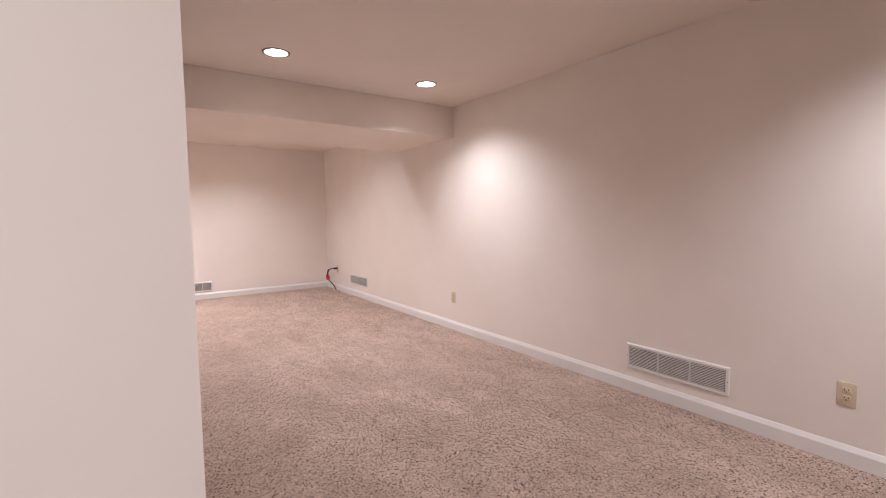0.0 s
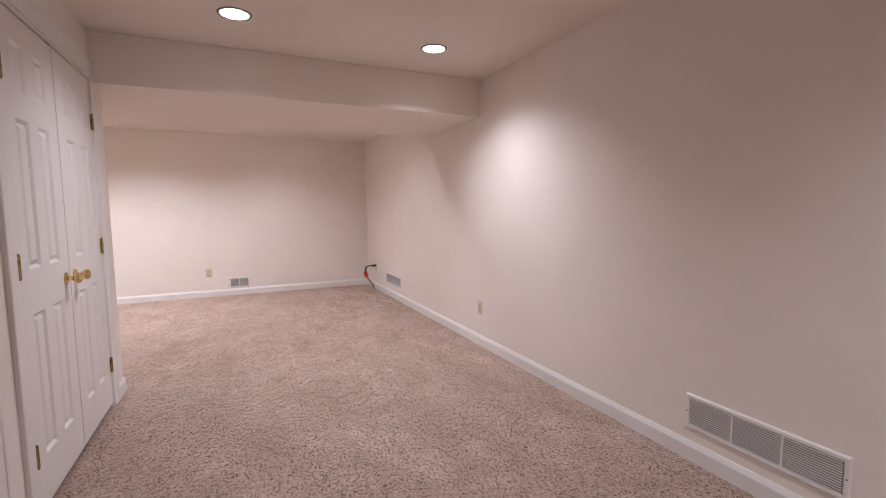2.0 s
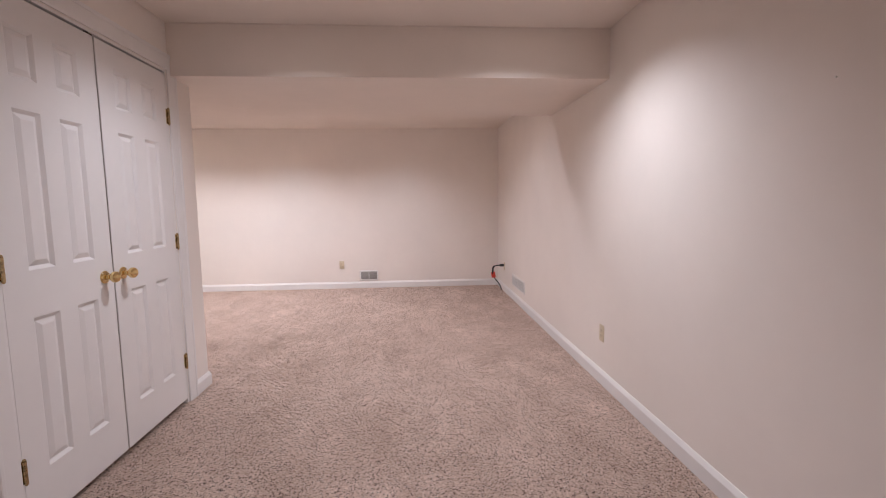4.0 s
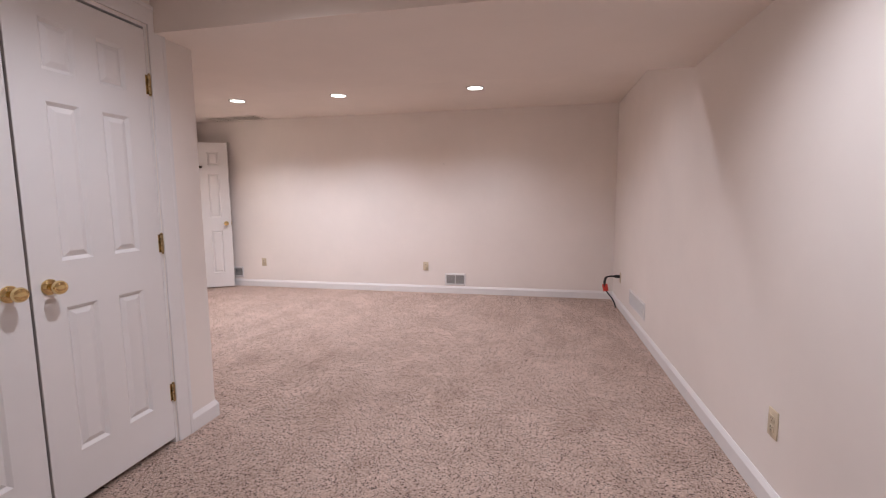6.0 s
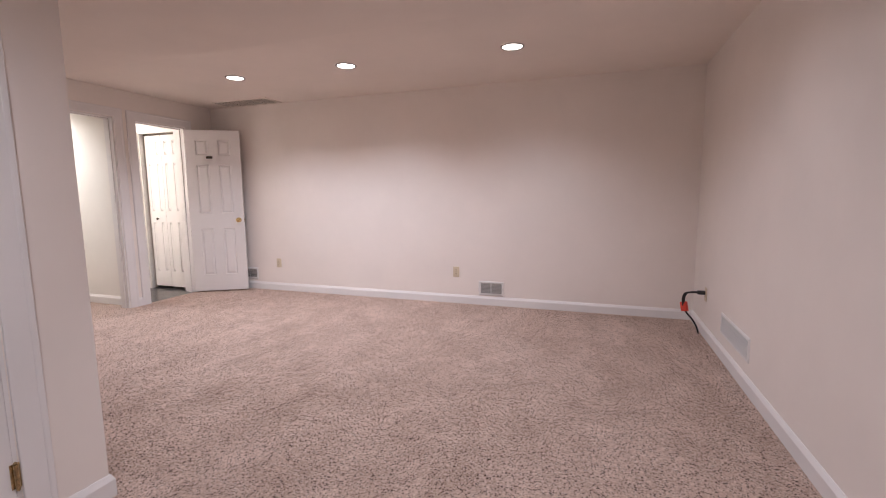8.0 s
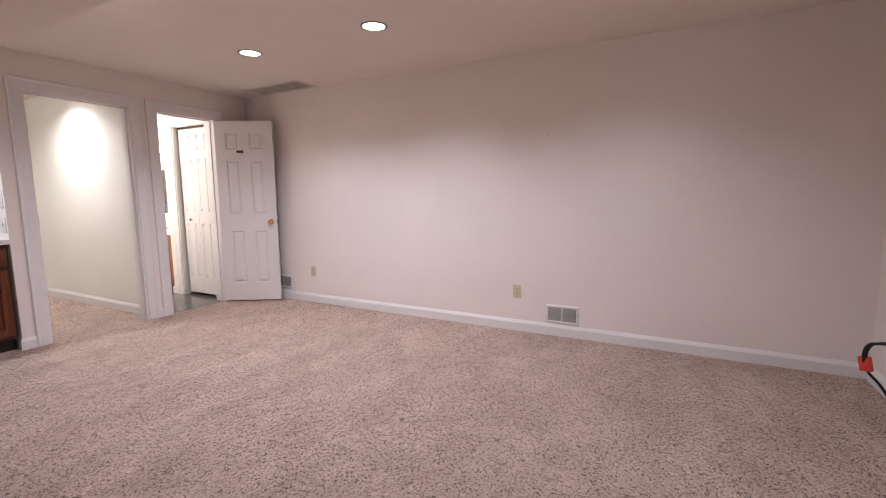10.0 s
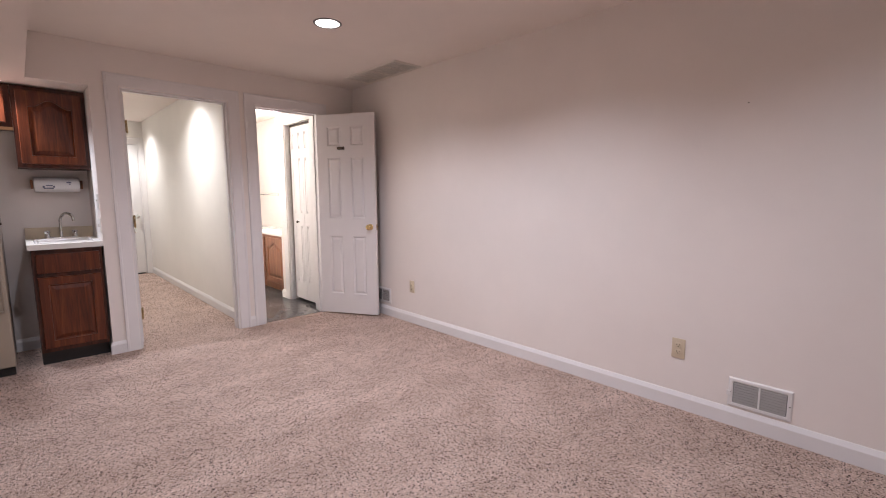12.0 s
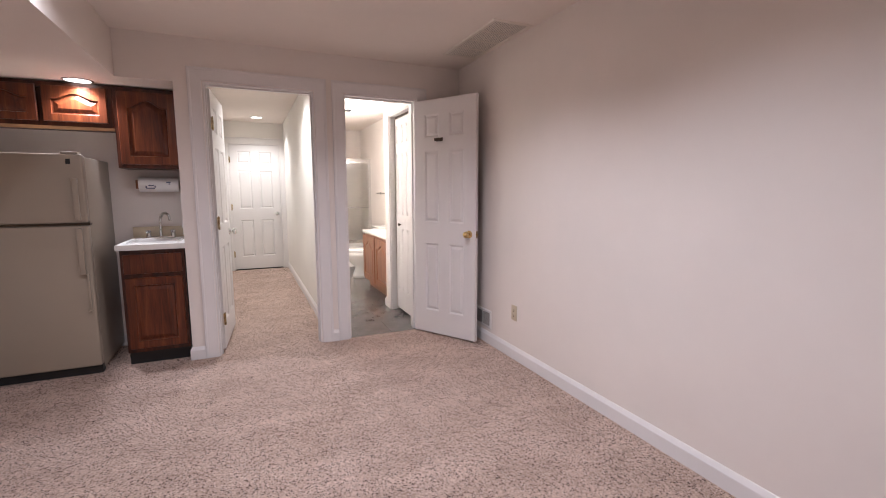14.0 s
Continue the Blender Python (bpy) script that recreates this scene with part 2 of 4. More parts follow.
def lathe(profile, n=24):
    """Turned shape along local -y: profile of (radius, distance out of the wall)."""
    bm = bmesh.new()
    rings = []
    for r, d in profile:
        rings.append([bm.verts.new((r * math.cos(2 * math.pi * i / n), -d, r * math.sin(2 * math.pi * i / n))) for i in range(n)])
    for a, b in zip(rings, rings[1:]):
        for i in range(n):
            bm.faces.new((a[i], a[(i + 1) % n], b[(i + 1) % n], b[i]))
    bm.faces.new(rings[0][::-1])
    bm.faces.new(rings[-1])
    bmesh.ops.recalc_face_normals(bm, faces=bm.faces[:])
    return smooth(bm)


def tube(points, radius, n=10):
    """A round tube along smooth points."""
    bm = bmesh.new()
    pts = [Vector(p) for p in points]
    rings, up = [], Vector((0, 0, 1))
    for i, p in enumerate(pts):
        d = (pts[min(i + 1, len(pts) - 1)] - pts[max(i - 1, 0)]).normalized()
        a = d.cross(up)
        if a.length < 1e-3:
            a = d.cross(Vector((0, 1, 0)))
        a.normalize()
        c = d.cross(a)
        rings.append([bm.verts.new(p + radius * (a * math.cos(2 * math.pi * k / n) + c * math.sin(2 * math.pi * k / n))) for k in range(n)])
    for a, b in zip(rings, rings[1:]):
        for k in range(n):
            bm.faces.new((a[k], a[(k + 1) % n], b[(k + 1) % n], b[k]))
    bm.faces.new(rings[0][::-1])
    bm.faces.new(rings[-1])
    bmesh.ops.recalc_face_normals(bm, faces=bm.faces[:])
    return smooth(bm)


def curve_points(ctrl, steps=8):
    """Catmull-Rom points through ctrl."""
    p = [Vector(c) for c in ctrl]
    p = [p[0] * 2 - p[1]] + p + [p[-1] * 2 - p[-2]]
    out = []
    for i in range(1, len(p) - 2):
        for s in range(steps):
            t = s / steps
            out.append(0.5 * (2 * p[i] + (p[i + 1] - p[i - 1]) * t + (2 * p[i - 1] - 5 * p[i] + 4 * p[i + 1] - p[i + 2]) * t * t
                              + (3 * p[i] - p[i - 1] - 3 * p[i + 1] + p[i + 2]) * t ** 3))
    return out + [p[-2]]


def mesh_of(name, bm, mat):
    me = bpy.data.meshes.new(name)
    bm.to_mesh(me)
    bm.free()
    me.materials.append(mat)
    return me


def part(name, bm, mat, parent, label="", m=None):
    ob = new(name, mesh_of(name, bm, mat) if isinstance(bm, bmesh.types.BMesh) else bm)
    ob.parent = parent
    if m is not None:
        ob.matrix_basis = m
    return tagged(ob, label)


def thing(name, m, label, category, group="", kind=""):
    ob = new(name)
    ob.empty_display_size = 0.1
    ob.matrix_basis = m
    return tagged(ob, label, category, group, kind)


def setting(name, bm, mat, label, category):
    return tagged(new(name, mesh_of(name, bm, mat)), label, category, kind="structure")


def solid(axis, w0, w1, us, vs, empty=()):
    """A wall with openings: filled cells of the grid us x vs, between w0 and w1 along axis ('x': u is y; 'y': u is x; v is z)."""
    bm = bmesh.new()
    cache = {}

    def vert(i, j, w):
        key = (i, j, w)
        if key not in cache:
            cache[key] = bm.verts.new((w, us[i], vs[j]) if axis == "x" else (us[i], w, vs[j]))
        return cache[key]

    def full(i, j):
        return 0 <= i < len(us) - 1 and 0 <= j < len(vs) - 1 and (i, j) not in empty

    for i in range(len(us) - 1):
        for j in range(len(vs) - 1):
            if not full(i, j):
                continue
            c = ((i, j), (i + 1, j), (i + 1, j + 1), (i, j + 1))
            for w in (w0, w1):
                bm.faces.new([vert(*k, w) for k in c])
            for (a, b), nb in zip(((0, 1), (1, 2), (2, 3), (3, 0)), ((i, j - 1), (i + 1, j), (i, j + 1), (i - 1, j))):
                if not full(*nb):
                    bm.faces.new((vert(*c[a], w0), vert(*c[b], w0), vert(*c[b], w1), vert(*c[a], w1)))
    bmesh.ops.recalc_face_normals(bm, faces=bm.faces[:])
    return bm


def moulding(name, profile, path, label, category):
    """A profile of (out, up) run along path: points (x, y) with the wall on the left; out is to the right. Mitred at corners."""
    bm = bmesh.new()
    pts = [Vector(p) for p in path]
    rings = []
    for i, p in enumerate(pts):
        dirs = []
        if i:
            dirs.append((p - pts[i - 1]).normalized())
        if i < len(pts) - 1:
            dirs.append((pts[i + 1] - p).normalized())
        ns = [Vector((d.y, -d.x)) for d in dirs]
        nrm = ns[0] if len(ns) == 1 else (ns[0] + ns[1]) / (1 + ns[0].dot(ns[1]))
        rings.append([bm.verts.new((p.x + nrm.x * o, p.y + nrm.y * o, u)) for o, u in profile])
    n = len(profile)
    for a, b in zip(rings, rings[1:]):
        for k in range(n):
            bm.faces.new((a[k], a[(k + 1) % n], b[(k + 1) % n], b[k]))
    bm.faces.new(rings[0])
    bm.faces.new(rings[-1][::-1])
    bmesh.ops.recalc_face_normals(bm, faces=bm.faces[:])
    return setting(name, bm, TRIM, label, category)


BASE = [(0, 0.0), (0.015, 0.0), (0.015, 0.070), (0.0142, 0.0735), (0.0055, 0.0925), (0.0035, 0.0965), (0.0, 0.097)]


def baseboard(path):
    return moulding("baseboard", BASE, path, "white painted wooden baseboard with a moulded top edge", "baseboard")


def casing(m, w, h, label="white painted wooden door casing with a moulded edge"):
    """Door trim round an opening of w x h; local x along the wall, out is -y."""
    prof = [(0.0, 0.0), (0.0, 0.0085), (0.003, 0.0105), (0.012, 0.0115), (0.070, 0.0140), (0.073, 0.0165), (0.078, 0.0175), (0.088, 0.0175), (0.091, 0.015), (0.091, 0.0)]
    bm = bmesh.new()
    rings = []
    for px, pz, sx, sz in ((0, 0, -1, 0), (0, h, -1, 1), (w, h, 1, 1), (w, 0, 1, 0)):
        rings.append([bm.verts.new((px + sx * (u + 0.004), -o, pz + sz * (u + 0.004))) for u, o in prof])
    n = len(prof)
    for a, b in zip(rings, rings[1:]):
        for k in range(n):
            bm.faces.new((a[k], a[(k + 1) % n], b[(k + 1) % n], b[k]))
    bm.faces.new(rings[0])
    bm.faces.new(rings[-1][::-1])
    bmesh.ops.recalc_face_normals(bm, faces=bm.faces[:])
    ob = setting("trim", bm, TRIM, label, "door casing")
    ob.matrix_basis = m
    return ob


def jamb(m, w, h, depth, stop=0.5):
    """Lining of an opening; local y runs into the wall from the face."""
    t = 0.012
    bm = boxes((0, 0.001, 0, t, depth, h), (w - t, 0.001, 0, w, depth, h), (t, 0.001, h - t, w - t, depth, h))
    s = depth * stop
    for b in () if not stop else ((t, s, 0, t + 0.010, s + 0.03, h - t), (w - t - 0.010, s, 0, w - t, s + 0.03, h - t), (t + 0.010, s, h - t - 0.010, w - t - 0.010, s + 0.03, h - t)):
        box(bm, *b)
    ob = setting("trim", bm, TRIM, "white painted wooden door jamb with a stop", "door jamb")
    ob.matrix_basis = m
    return ob


# panels of a six-panel door: rows of (bottom, top)
ROWS6 = [(0.204, 0.806), (0.990, 1.600), (1.715, 1.905)]
PANEL_SHARED = {}


def door_leaf(m, name, w, label, group="", hinges="left", knob="right", knob_both=False, rows=ROWS6, cols=2, h=2.025, t=0.035,
              knob_z=0.898, knob_mat=BRASS, hinge_mat=AGED, hinge_out=True, edge=None):
    """A moulded panel door; origin at the leaf's lower left front corner, front is -y."""
    d = thing(name, m, label, "door", group, "structure")
    stile = edge if edge else (0.115 if cols == 2 else 0.08)
    mid = 0.095 if w < 0.62 else 0.11
    pw = (w - 2 * stile - (cols - 1) * mid) / cols
    us = [0.0]
    for c in range(cols):
        us += [stile + c * (pw + mid), stile + c * (pw + mid) + pw]
    us.append(w)
    vs = [0.0]
    for a, b in rows:
        vs += [a, b]
    vs.append(h)
    holes = {(1 + 2 * c, 1 + 2 * r) for c in range(cols) for r in range(len(rows))}
    leaf = part("leaf", rounded_edges(solid("y", 0.0, t, us, vs, holes), w, h), TRIM, d)
    for r, (a, b) in enumerate(rows):
        for c in range(cols):
            key = (round(pw, 4), round(b - a, 4), t)
            if key not in PANEL_SHARED:
                PANEL_SHARED[key] = mesh_of("panel", raised_panel(pw, b - a, t), TRIM)
            part("panel", PANEL_SHARED[key], None, leaf, m=pose(us[1 + 2 * c], 0, a))
    if hinges:
        hx = -0.002 if hinges == "left" else w + 0.002
        for hz in (0.248, 1.013, 1.768):
            hinge(d, hx, hz, hinge_mat, hinge_out, t)
    if knob:
        kx = w - 0.062 if knob == "right" else 0.062
        door_knob(d, kx, knob_z, 0.0, knob_mat)
        if knob_both:
            door_knob(d, kx, knob_z, 180.0, knob_mat, t)
    return d


def rounded_edges(bm, w, h):
    """Ease the outer arrises of a leaf; the panel openings stay sharp."""
    def outer(v):
        return min(v.co.x, w - v.co.x, v.co.z, h - v.co.z) < 1e-4
    es = [e for e in bm.edges if len(e.link_faces) == 2 and e.calc_face_angle(0) > 1.0 and all(outer(v) for v in e.verts)]
    bmesh.ops.bevel(bm, geom=es, offset=0.0018, segments=1, affect="EDGES", clamp_overlap=True)
    return bm


def raised_panel(w, h, t):
    """A panel with a sunk moulded rim and a raised field, on both faces."""
    bm = bmesh.new()
    loops = [(0.0, 0.0), (0.0015, 0.0006), (0.0135, 0.0105), (0.015, 0.0112), (0.0165, 0.0110), (0.036, 0.0022), (0.039, 0.0018)]
    for side in (0, 1):
        rings = []
        for o, dep in loops:
            y = dep if side == 0 else t - dep
            rings.append([bm.verts.new(p) for p in ((o, y, o), (w - o, y, o), (w - o, y, h - o), (o, y, h - o))])
        for a, b in zip(rings, rings[1:]):
            for k in range(4):
                bm.faces.new((a[k], a[(k + 1) % 4], b[(k + 1) % 4], b[k]))
        bm.faces.new(rings[-1])
    bmesh.ops.recalc_face_normals(bm, faces=bm.faces[:])
    for f in bm.faces:
        f.normal_update()
        c = f.calc_center_median()
        if (f.normal.y > 0) == (c.y < t / 2):
            f.normal_flip()
    return bm


HINGE_SHARED = {}


def hinge(parent, x, z, mat, out, t):
    """A butt hinge 89 mm high: knuckles with tips, and the two leaves' edges."""
    key = mat.name
    if key not in HINGE_SHARED:
        bm = bmesh.new()
        for k in range(5):
            bmesh.ops.create_cone(bm, cap_ends=True, segments=12, radius1=0.0072, radius2=0.0072, depth=0.0166,
                                  matrix=Matrix.Translation((0, -0.0085, -0.0356 + 0.0178 * k)))
        for s in (-1, 1):
            bmesh.ops.create_uvsphere(bm, u_segments=10, v_segments=6, radius=0.006, matrix=Matrix.Translation((0, -0.0085, s * 0.047)))
        box(bm, -0.014, -0.0035, -0.044, 0.014, 0.0008, 0.044)
        HINGE_SHARED[key] = mesh_of("hinge", bm, mat)
    part("hinge", HINGE_SHARED[key], None, parent, "brass butt hinge", pose(x, 0 if out else t, z, 0, 0, 0 if out else 180))


KNOB_SHARED = {}


def door_knob(parent, x, z, rz, mat, t=0.0):
    key = mat.name
    if key not in KNOB_SHARED:
        KNOB_SHARED[key] = (mesh_of("rose", lathe([(0.031, 0), (0.031, 0.003), (0.027, 0.008), (0.016, 0.011), (0.0125, 0.013)]), mat),
                            mesh_of("knob", lathe([(0.0115, 0.012), (0.0105, 0.024), (0.012, 0.029), (0.020, 0.034), (0.0262, 0.042), (0.0272, 0.050),
                                                   (0.0245, 0.059), (0.017, 0.0655), (0.008, 0.068), (0.002, 0.0685)]), mat))
    rose, ball = KNOB_SHARED[key]
    k = part("knob", ball, None, parent, "round polished brass knob" if mat is BRASS else "round knob", pose(x, t, z, 0, 0, rz))
    part("rose", rose, None, k)

# ---- the large structure ----
EAST, NORTH, WEST = 2.742, 8.286, -3.002
CW = -0.010                                  # face of the closet wall
DA, DB = (6.223, 7.004), (7.239, 7.868)      # the two doorways in the west wall
C1, C2 = (1.700, 2.912), (3.248, 4.456)      # the two closets
TOP, CTOP = 2.062, 2.070
END = 4.737                                  # end of the closet wall


def carpet_sheet():
    bm = bmesh.new()
    for x0, y0, x1, y1 in ((WEST - 0.02, -0.95, EAST, NORTH), (-3.61, END, WEST - 0.02, 6.04), (-7.16, 6.13, WEST - 0.02, 7.09)):
        box(bm, x0, y0, -0.03, x1, y1, 0.0)
    return bm


setting("floor", carpet_sheet(), CARPET, "rose-beige flecked cut-pile carpet with faint tread marks shaded into its colour", "carpet")
setting("ceiling", boxes((-3.13, -0.95, CEIL, 2.86, 8.40, 2.45)), CEILING, "off-white painted flat ceiling", "ceiling")
setting("hall_ceiling", boxes((-7.6, 6.04, HALL_CEIL, -3.13, 8.56, 2.45)), CEILING, "off-white painted hall and bathroom ceiling", "ceiling")
soffit_bm = boxes((-3.72, 4.49, SOFFIT, EAST, 5.70, CEIL - 0.002))
setting("soffit", soffit_bm, CEILING, "dropped painted soffit across the whole room", "soffit")
setting("alcove_ceiling", boxes((-3.72, 5.7005, SOFFIT + 0.0002, -3.1302, 6.04, 2.35)), CEILING, "painted low ceiling of the kitchenette alcove", "ceiling")

setting("wall_east", boxes((EAST, -1.06, 0, 2.86, 8.40, CEIL)), WALL, "long off-white painted wall", "wall")
setting("wall_north", boxes((-3.9, NORTH, 0, EAST, 8.40, CEIL)), WALL, "off-white painted end wall", "wall")
setting("wall_west", solid("x", -3.13, WEST, [5.7005, 6.04, DA[0], DA[1], DB[0], DB[1], NORTH], [0, SOFFIT, TOP, CEIL], {(0, 0), (2, 0), (2, 1), (4, 0), (4, 1)}),
        WALL, "off-white painted wall with two doorways", "wall")
setting("wall_closets", solid("x", -0.12, CW, [1.18, C1[0], C1[1], C2[0], C2[1], END], [0, CTOP, CEIL], {(1, 0), (3, 0)}),
        WALL, "off-white painted closet wall with two double doorways", "wall")
setting("wall_closet_end", boxes((-3.72, 4.63, 0, -0.12, END, CEIL)), WALL, "off-white painted wall at the end of the closets", "wall")
# unseen, added so that the closets stay closed and dark
setting("wall_closet_back", boxes((-0.75, 1.29, 0, -0.65, 4.63, CEIL)), WALL, "plain painted unseen wall that closes off the closets", "wall")
setting("wall_entry", boxes((-1.9, 1.18, 0, -0.12, 1.29, CEIL)), WALL, "off-white painted wall beside the entry", "wall")
# unseen, assumed walls that close the room behind the start
setting("wall_entry_side", boxes((-2.01, -0.95, 0, -1.9, 1.29, CEIL)), WALL, "off-white painted unseen wall that closes the room behind the start", "wall")
setting("wall_south", boxes((-2.01, -1.06, 0, EAST, -0.95, CEIL)), WALL, "off-white painted unseen wall that closes the room behind the start", "wall")
setting("wall_alcove_back", boxes((-3.72, END, 0, -3.61, 6.04, 2.05)), WALL, "off-white painted back wall of the kitchenette", "wall")
setting("wall_hall_left", boxes((-7.27, 6.04, 0, -3.13, 6.13, HALL_CEIL)), HALLWALL, "cream painted hall wall", "wall")
setting("wall_hall_right", boxes((-7.6, 7.09, 0, -3.13, 7.19, HALL_CEIL)), HALLWALL, "cream painted wall between hall and bathroom", "wall")
setting("wall_hall_end", solid("x", -7.27, -7.16, [6.13, 6.25, 7.02, 7.09], [0, 2.04, HALL_CEIL], {(1, 0)}), HALLWALL, "cream painted end wall of the hall", "wall")
setting("wall_linen", solid("y", 7.87, 7.97, [-4.0, -3.80, -3.18, -3.13], [0, 2.045, HALL_CEIL], {(1, 0)}), WALL, "off-white painted linen closet wall", "wall")
setting("wall_linen_side", boxes((-4.0, 7.97, 0, -3.9, 8.55, HALL_CEIL)), WALL, "off-white painted side of the linen closet", "wall")
setting("wall_linen_back", boxes((-3.9, 8.402, 0, -3.02, 8.48, HALL_CEIL)), WALL, "plain back of the linen closet", "wall")
setting("wall_bath", boxes((-7.6, 8.45, 0, -4.0, 8.55, HALL_CEIL)), WALL, "off-white painted bathroom wall", "wall")
setting("wall_bath_end", boxes((-7.6, 7.19, 0, -7.47, 8.45, HALL_CEIL)), WALL, "off-white painted wall above the tub", "wall")

baseboard([(WEST, DB[1] + 0.096), (WEST, NORTH), (EAST, NORTH), (EAST, -0.95)])
baseboard([(-3.022, 6.04), (WEST, 6.04), (WEST, DA[0] - 0.096)])
baseboard([(WEST, DA[1] + 0.0955), (WEST, DB[0] - 0.0955)])
baseboard([(CW, C2[1] + 0.096), (CW, END), (-3.61, END), (-3.61, 6.04)])
baseboard([(-1.9, 1.18), (CW, 1.18), (CW, C1[0] - 0.096)])
baseboard([(CW, C1[1] + 0.096), (CW, C2[0] - 0.096)])
baseboard([(-7.16, 7.09), (-3.13, 7.09)])
baseboard([(-3.13, 6.13), (-7.16, 6.13)])
baseboard([(-4.0, 7.93), (-4.0, 7.87), (-3.896, 7.87)])
baseboard([(-6.70, 8.45), (-5.23, 8.45)])

casing(pose(WEST, DA[0], 0, 0, 0, 90), DA[1] - DA[0], TOP)
casing(pose(WEST, DB[0], 0, 0, 0, 90), DB[1] - DB[0], TOP)
jamb(pose(WEST, DA[0], 0, 0, 0, 90), DA[1] - DA[0], TOP, 0.123, 0.35)
jamb(pose(WEST, DB[0], 0, 0, 0, 90), DB[1] - DB[0], TOP, 0.123, 0.45)
for c in (C1, C2):
    casing(pose(CW, c[0], 0, 0, 0, 90), c[1] - c[0], CTOP)
    jamb(pose(CW, c[0], 0, 0, 0, 90), c[1] - c[0], CTOP, 0.11, 0)
casing(pose(-7.16, 6.25, 0, 0, 0, 90), 0.77, 2.04)
jamb(pose(-7.16, 6.25, 0, 0, 0, 90), 0.77, 2.04, 0.11, 0.55)
casing(pose(-3.80, 7.87, 0), 0.62, 2.045)
jamb(pose(-3.80, 7.87, 0), 0.62, 2.045, 0.052, 0)

# ---- doors ----
lw = (C2[1] - C2[0] - 0.035) / 2
CLOSET_LABEL = "closed white six-panel closet door with a brass knob"
n = 0
for c in (C1, C2):
    for side in (0, 1):
        n += 1
        y0 = c[0] + 0.0125 + side * (lw + 0.010)
        d = door_leaf(pose(CW - 0.001, y0, 0.028, 0, 0, 90), "door_%d" % n, lw, CLOSET_LABEL, "closet doors", hinges="left" if side == 0 else "right",
                      knob="right" if side == 0 else "left", edge=0.116, h=2.019)
        if side == 0:
            part("ball_catch", boxes((lw - 0.045, 0.002, 2.0195, lw + 0.0, 0.022, 2.0255), (lw - 0.03, 0.006, 2.0255, lw - 0.018, 0.018, 2.0295)), BRONZE, d, "dark metal ball catch on the top edge")
door_leaf(pose(-2.99, 7.846, 0.014, 0, 0, 30.5), "door_5", 0.635, "open white six-panel bathroom door with a brass knob", hinges="left", knob="right", hinge_out=False,
          knob_both=True, knob_z=0.905)
door_leaf(pose(-3.118, 6.262, 0.016, 0, 0, 175.5), "door_6", 0.728, "open white six-panel hall door with brass hinges", hinges="left", knob="right", knob_mat=CHROME, knob_both=True)
door_leaf(pose(-7.172, 6.264, 0.016, 0, 0, 90), "door_7", 0.742, "closed white six-panel door at the end of the hall", hinges="left", knob="right", knob_mat=CHROME, h=2.008)
for k in range(2):
    door_leaf(pose(-3.764 + 0.284 * k, 7.922, 0.035, 0, 0, 0), "door_%d" % (8 + k), 0.282, "closed white bifold linen closet door leaf", "bifold door leaves", hinges="", knob="",
              rows=[(0.20, 0.86), (1.0, 1.62), (1.72, 1.90)], cols=2, h=1.972, edge=0.045)
    if k == 0:
        bifold = bpy.data.objects["door_8"]
door_track = boxes((-3.787, 7.93, 2.014, -3.193, 7.955, 2.0325))
setting("trim", door_track, BRONZE, "dark metal track of the bifold door", "door track")
part("knob", lathe([(0.006, 0), (0.006, 0.012), (0.014, 0.018), (0.016, 0.024), (0.011, 0.030), (0.002, 0.031)], 16), BRONZE, bifold, "small dark bifold knob", pose(0.146, 0, 0.90))
leaf_b = bpy.data.objects["door_5"]
for d, w, z in ((leaf_b, 0.635, 0.905), (bpy.data.objects["door_6"], 0.728, 0.898)):
    part("latch", boxes((w - 0.0005, 0.006, z - 0.029, w + 0.0015, 0.029, z + 0.029), (w + 0.001, 0.012, z - 0.007, w + 0.011, 0.023, z + 0.007)), AGED, d, "brass latch in the door's edge")
part("hook", smooth(rounded(boxes((-0.034, -0.006, -0.015, 0.034, 0.0, 0.015), (-0.030, -0.034, -0.014, 0.030, -0.005, -0.004), (-0.030, -0.038, -0.014, 0.030, -0.032, 0.010)), 0.0015, 1)),
     BRONZE, leaf_b, "small bent metal over-panel hook", pose(0.275, 0, 1.69))

# ---- lamps ----


def recessed_lamp(x, y, z, label="round recessed ceiling downlight, lit, with a thin trim ring", group="ceiling downlights", r=0.076):
    t = thing("ceiling_light", pose(x, y, z - 0.0005), label, "ceiling light", group)
    ring = bmesh.new()
    prof = [(r, -0.001), (r, -0.002), (r + 0.0035, -0.0055), (r + 0.012, -0.004), (r + 0.016, -0.001), (r + 0.016, 0.0)]
    m = 40
    loops = [[ring.verts.new((a * math.cos(2 * math.pi * i / m), a * math.sin(2 * math.pi * i / m), b)) for i in range(m)] for a, b in prof]
    for p, q in zip(loops, loops[1:]):
        for i in range(m):
            ring.faces.new((p[i], p[(i + 1) % m], q[(i + 1) % m], q[i]))
    bmesh.ops.recalc_face_normals(ring, faces=ring.faces[:])
    part("trim_ring", smooth(ring), SLATE_GREY, t, "thin grey trim ring")
    disc = bmesh.new()
    bmesh.ops.create_circle(disc, cap_ends=True, segments=40, radius=r, matrix=Matrix.Translation((0, 0, -0.0025)) @ Matrix.Rotation(math.pi, 4, "X"))
    part("lens", disc, LENS, t, "glowing white lens")
    return t


# the unseen added lamps get a fixture as well
for lx, ly, watts, beam in ROOM_LAMPS:
    recessed_lamp(lx, ly, CEIL)
recessed_lamp(-3.235, 5.44, SOFFIT)
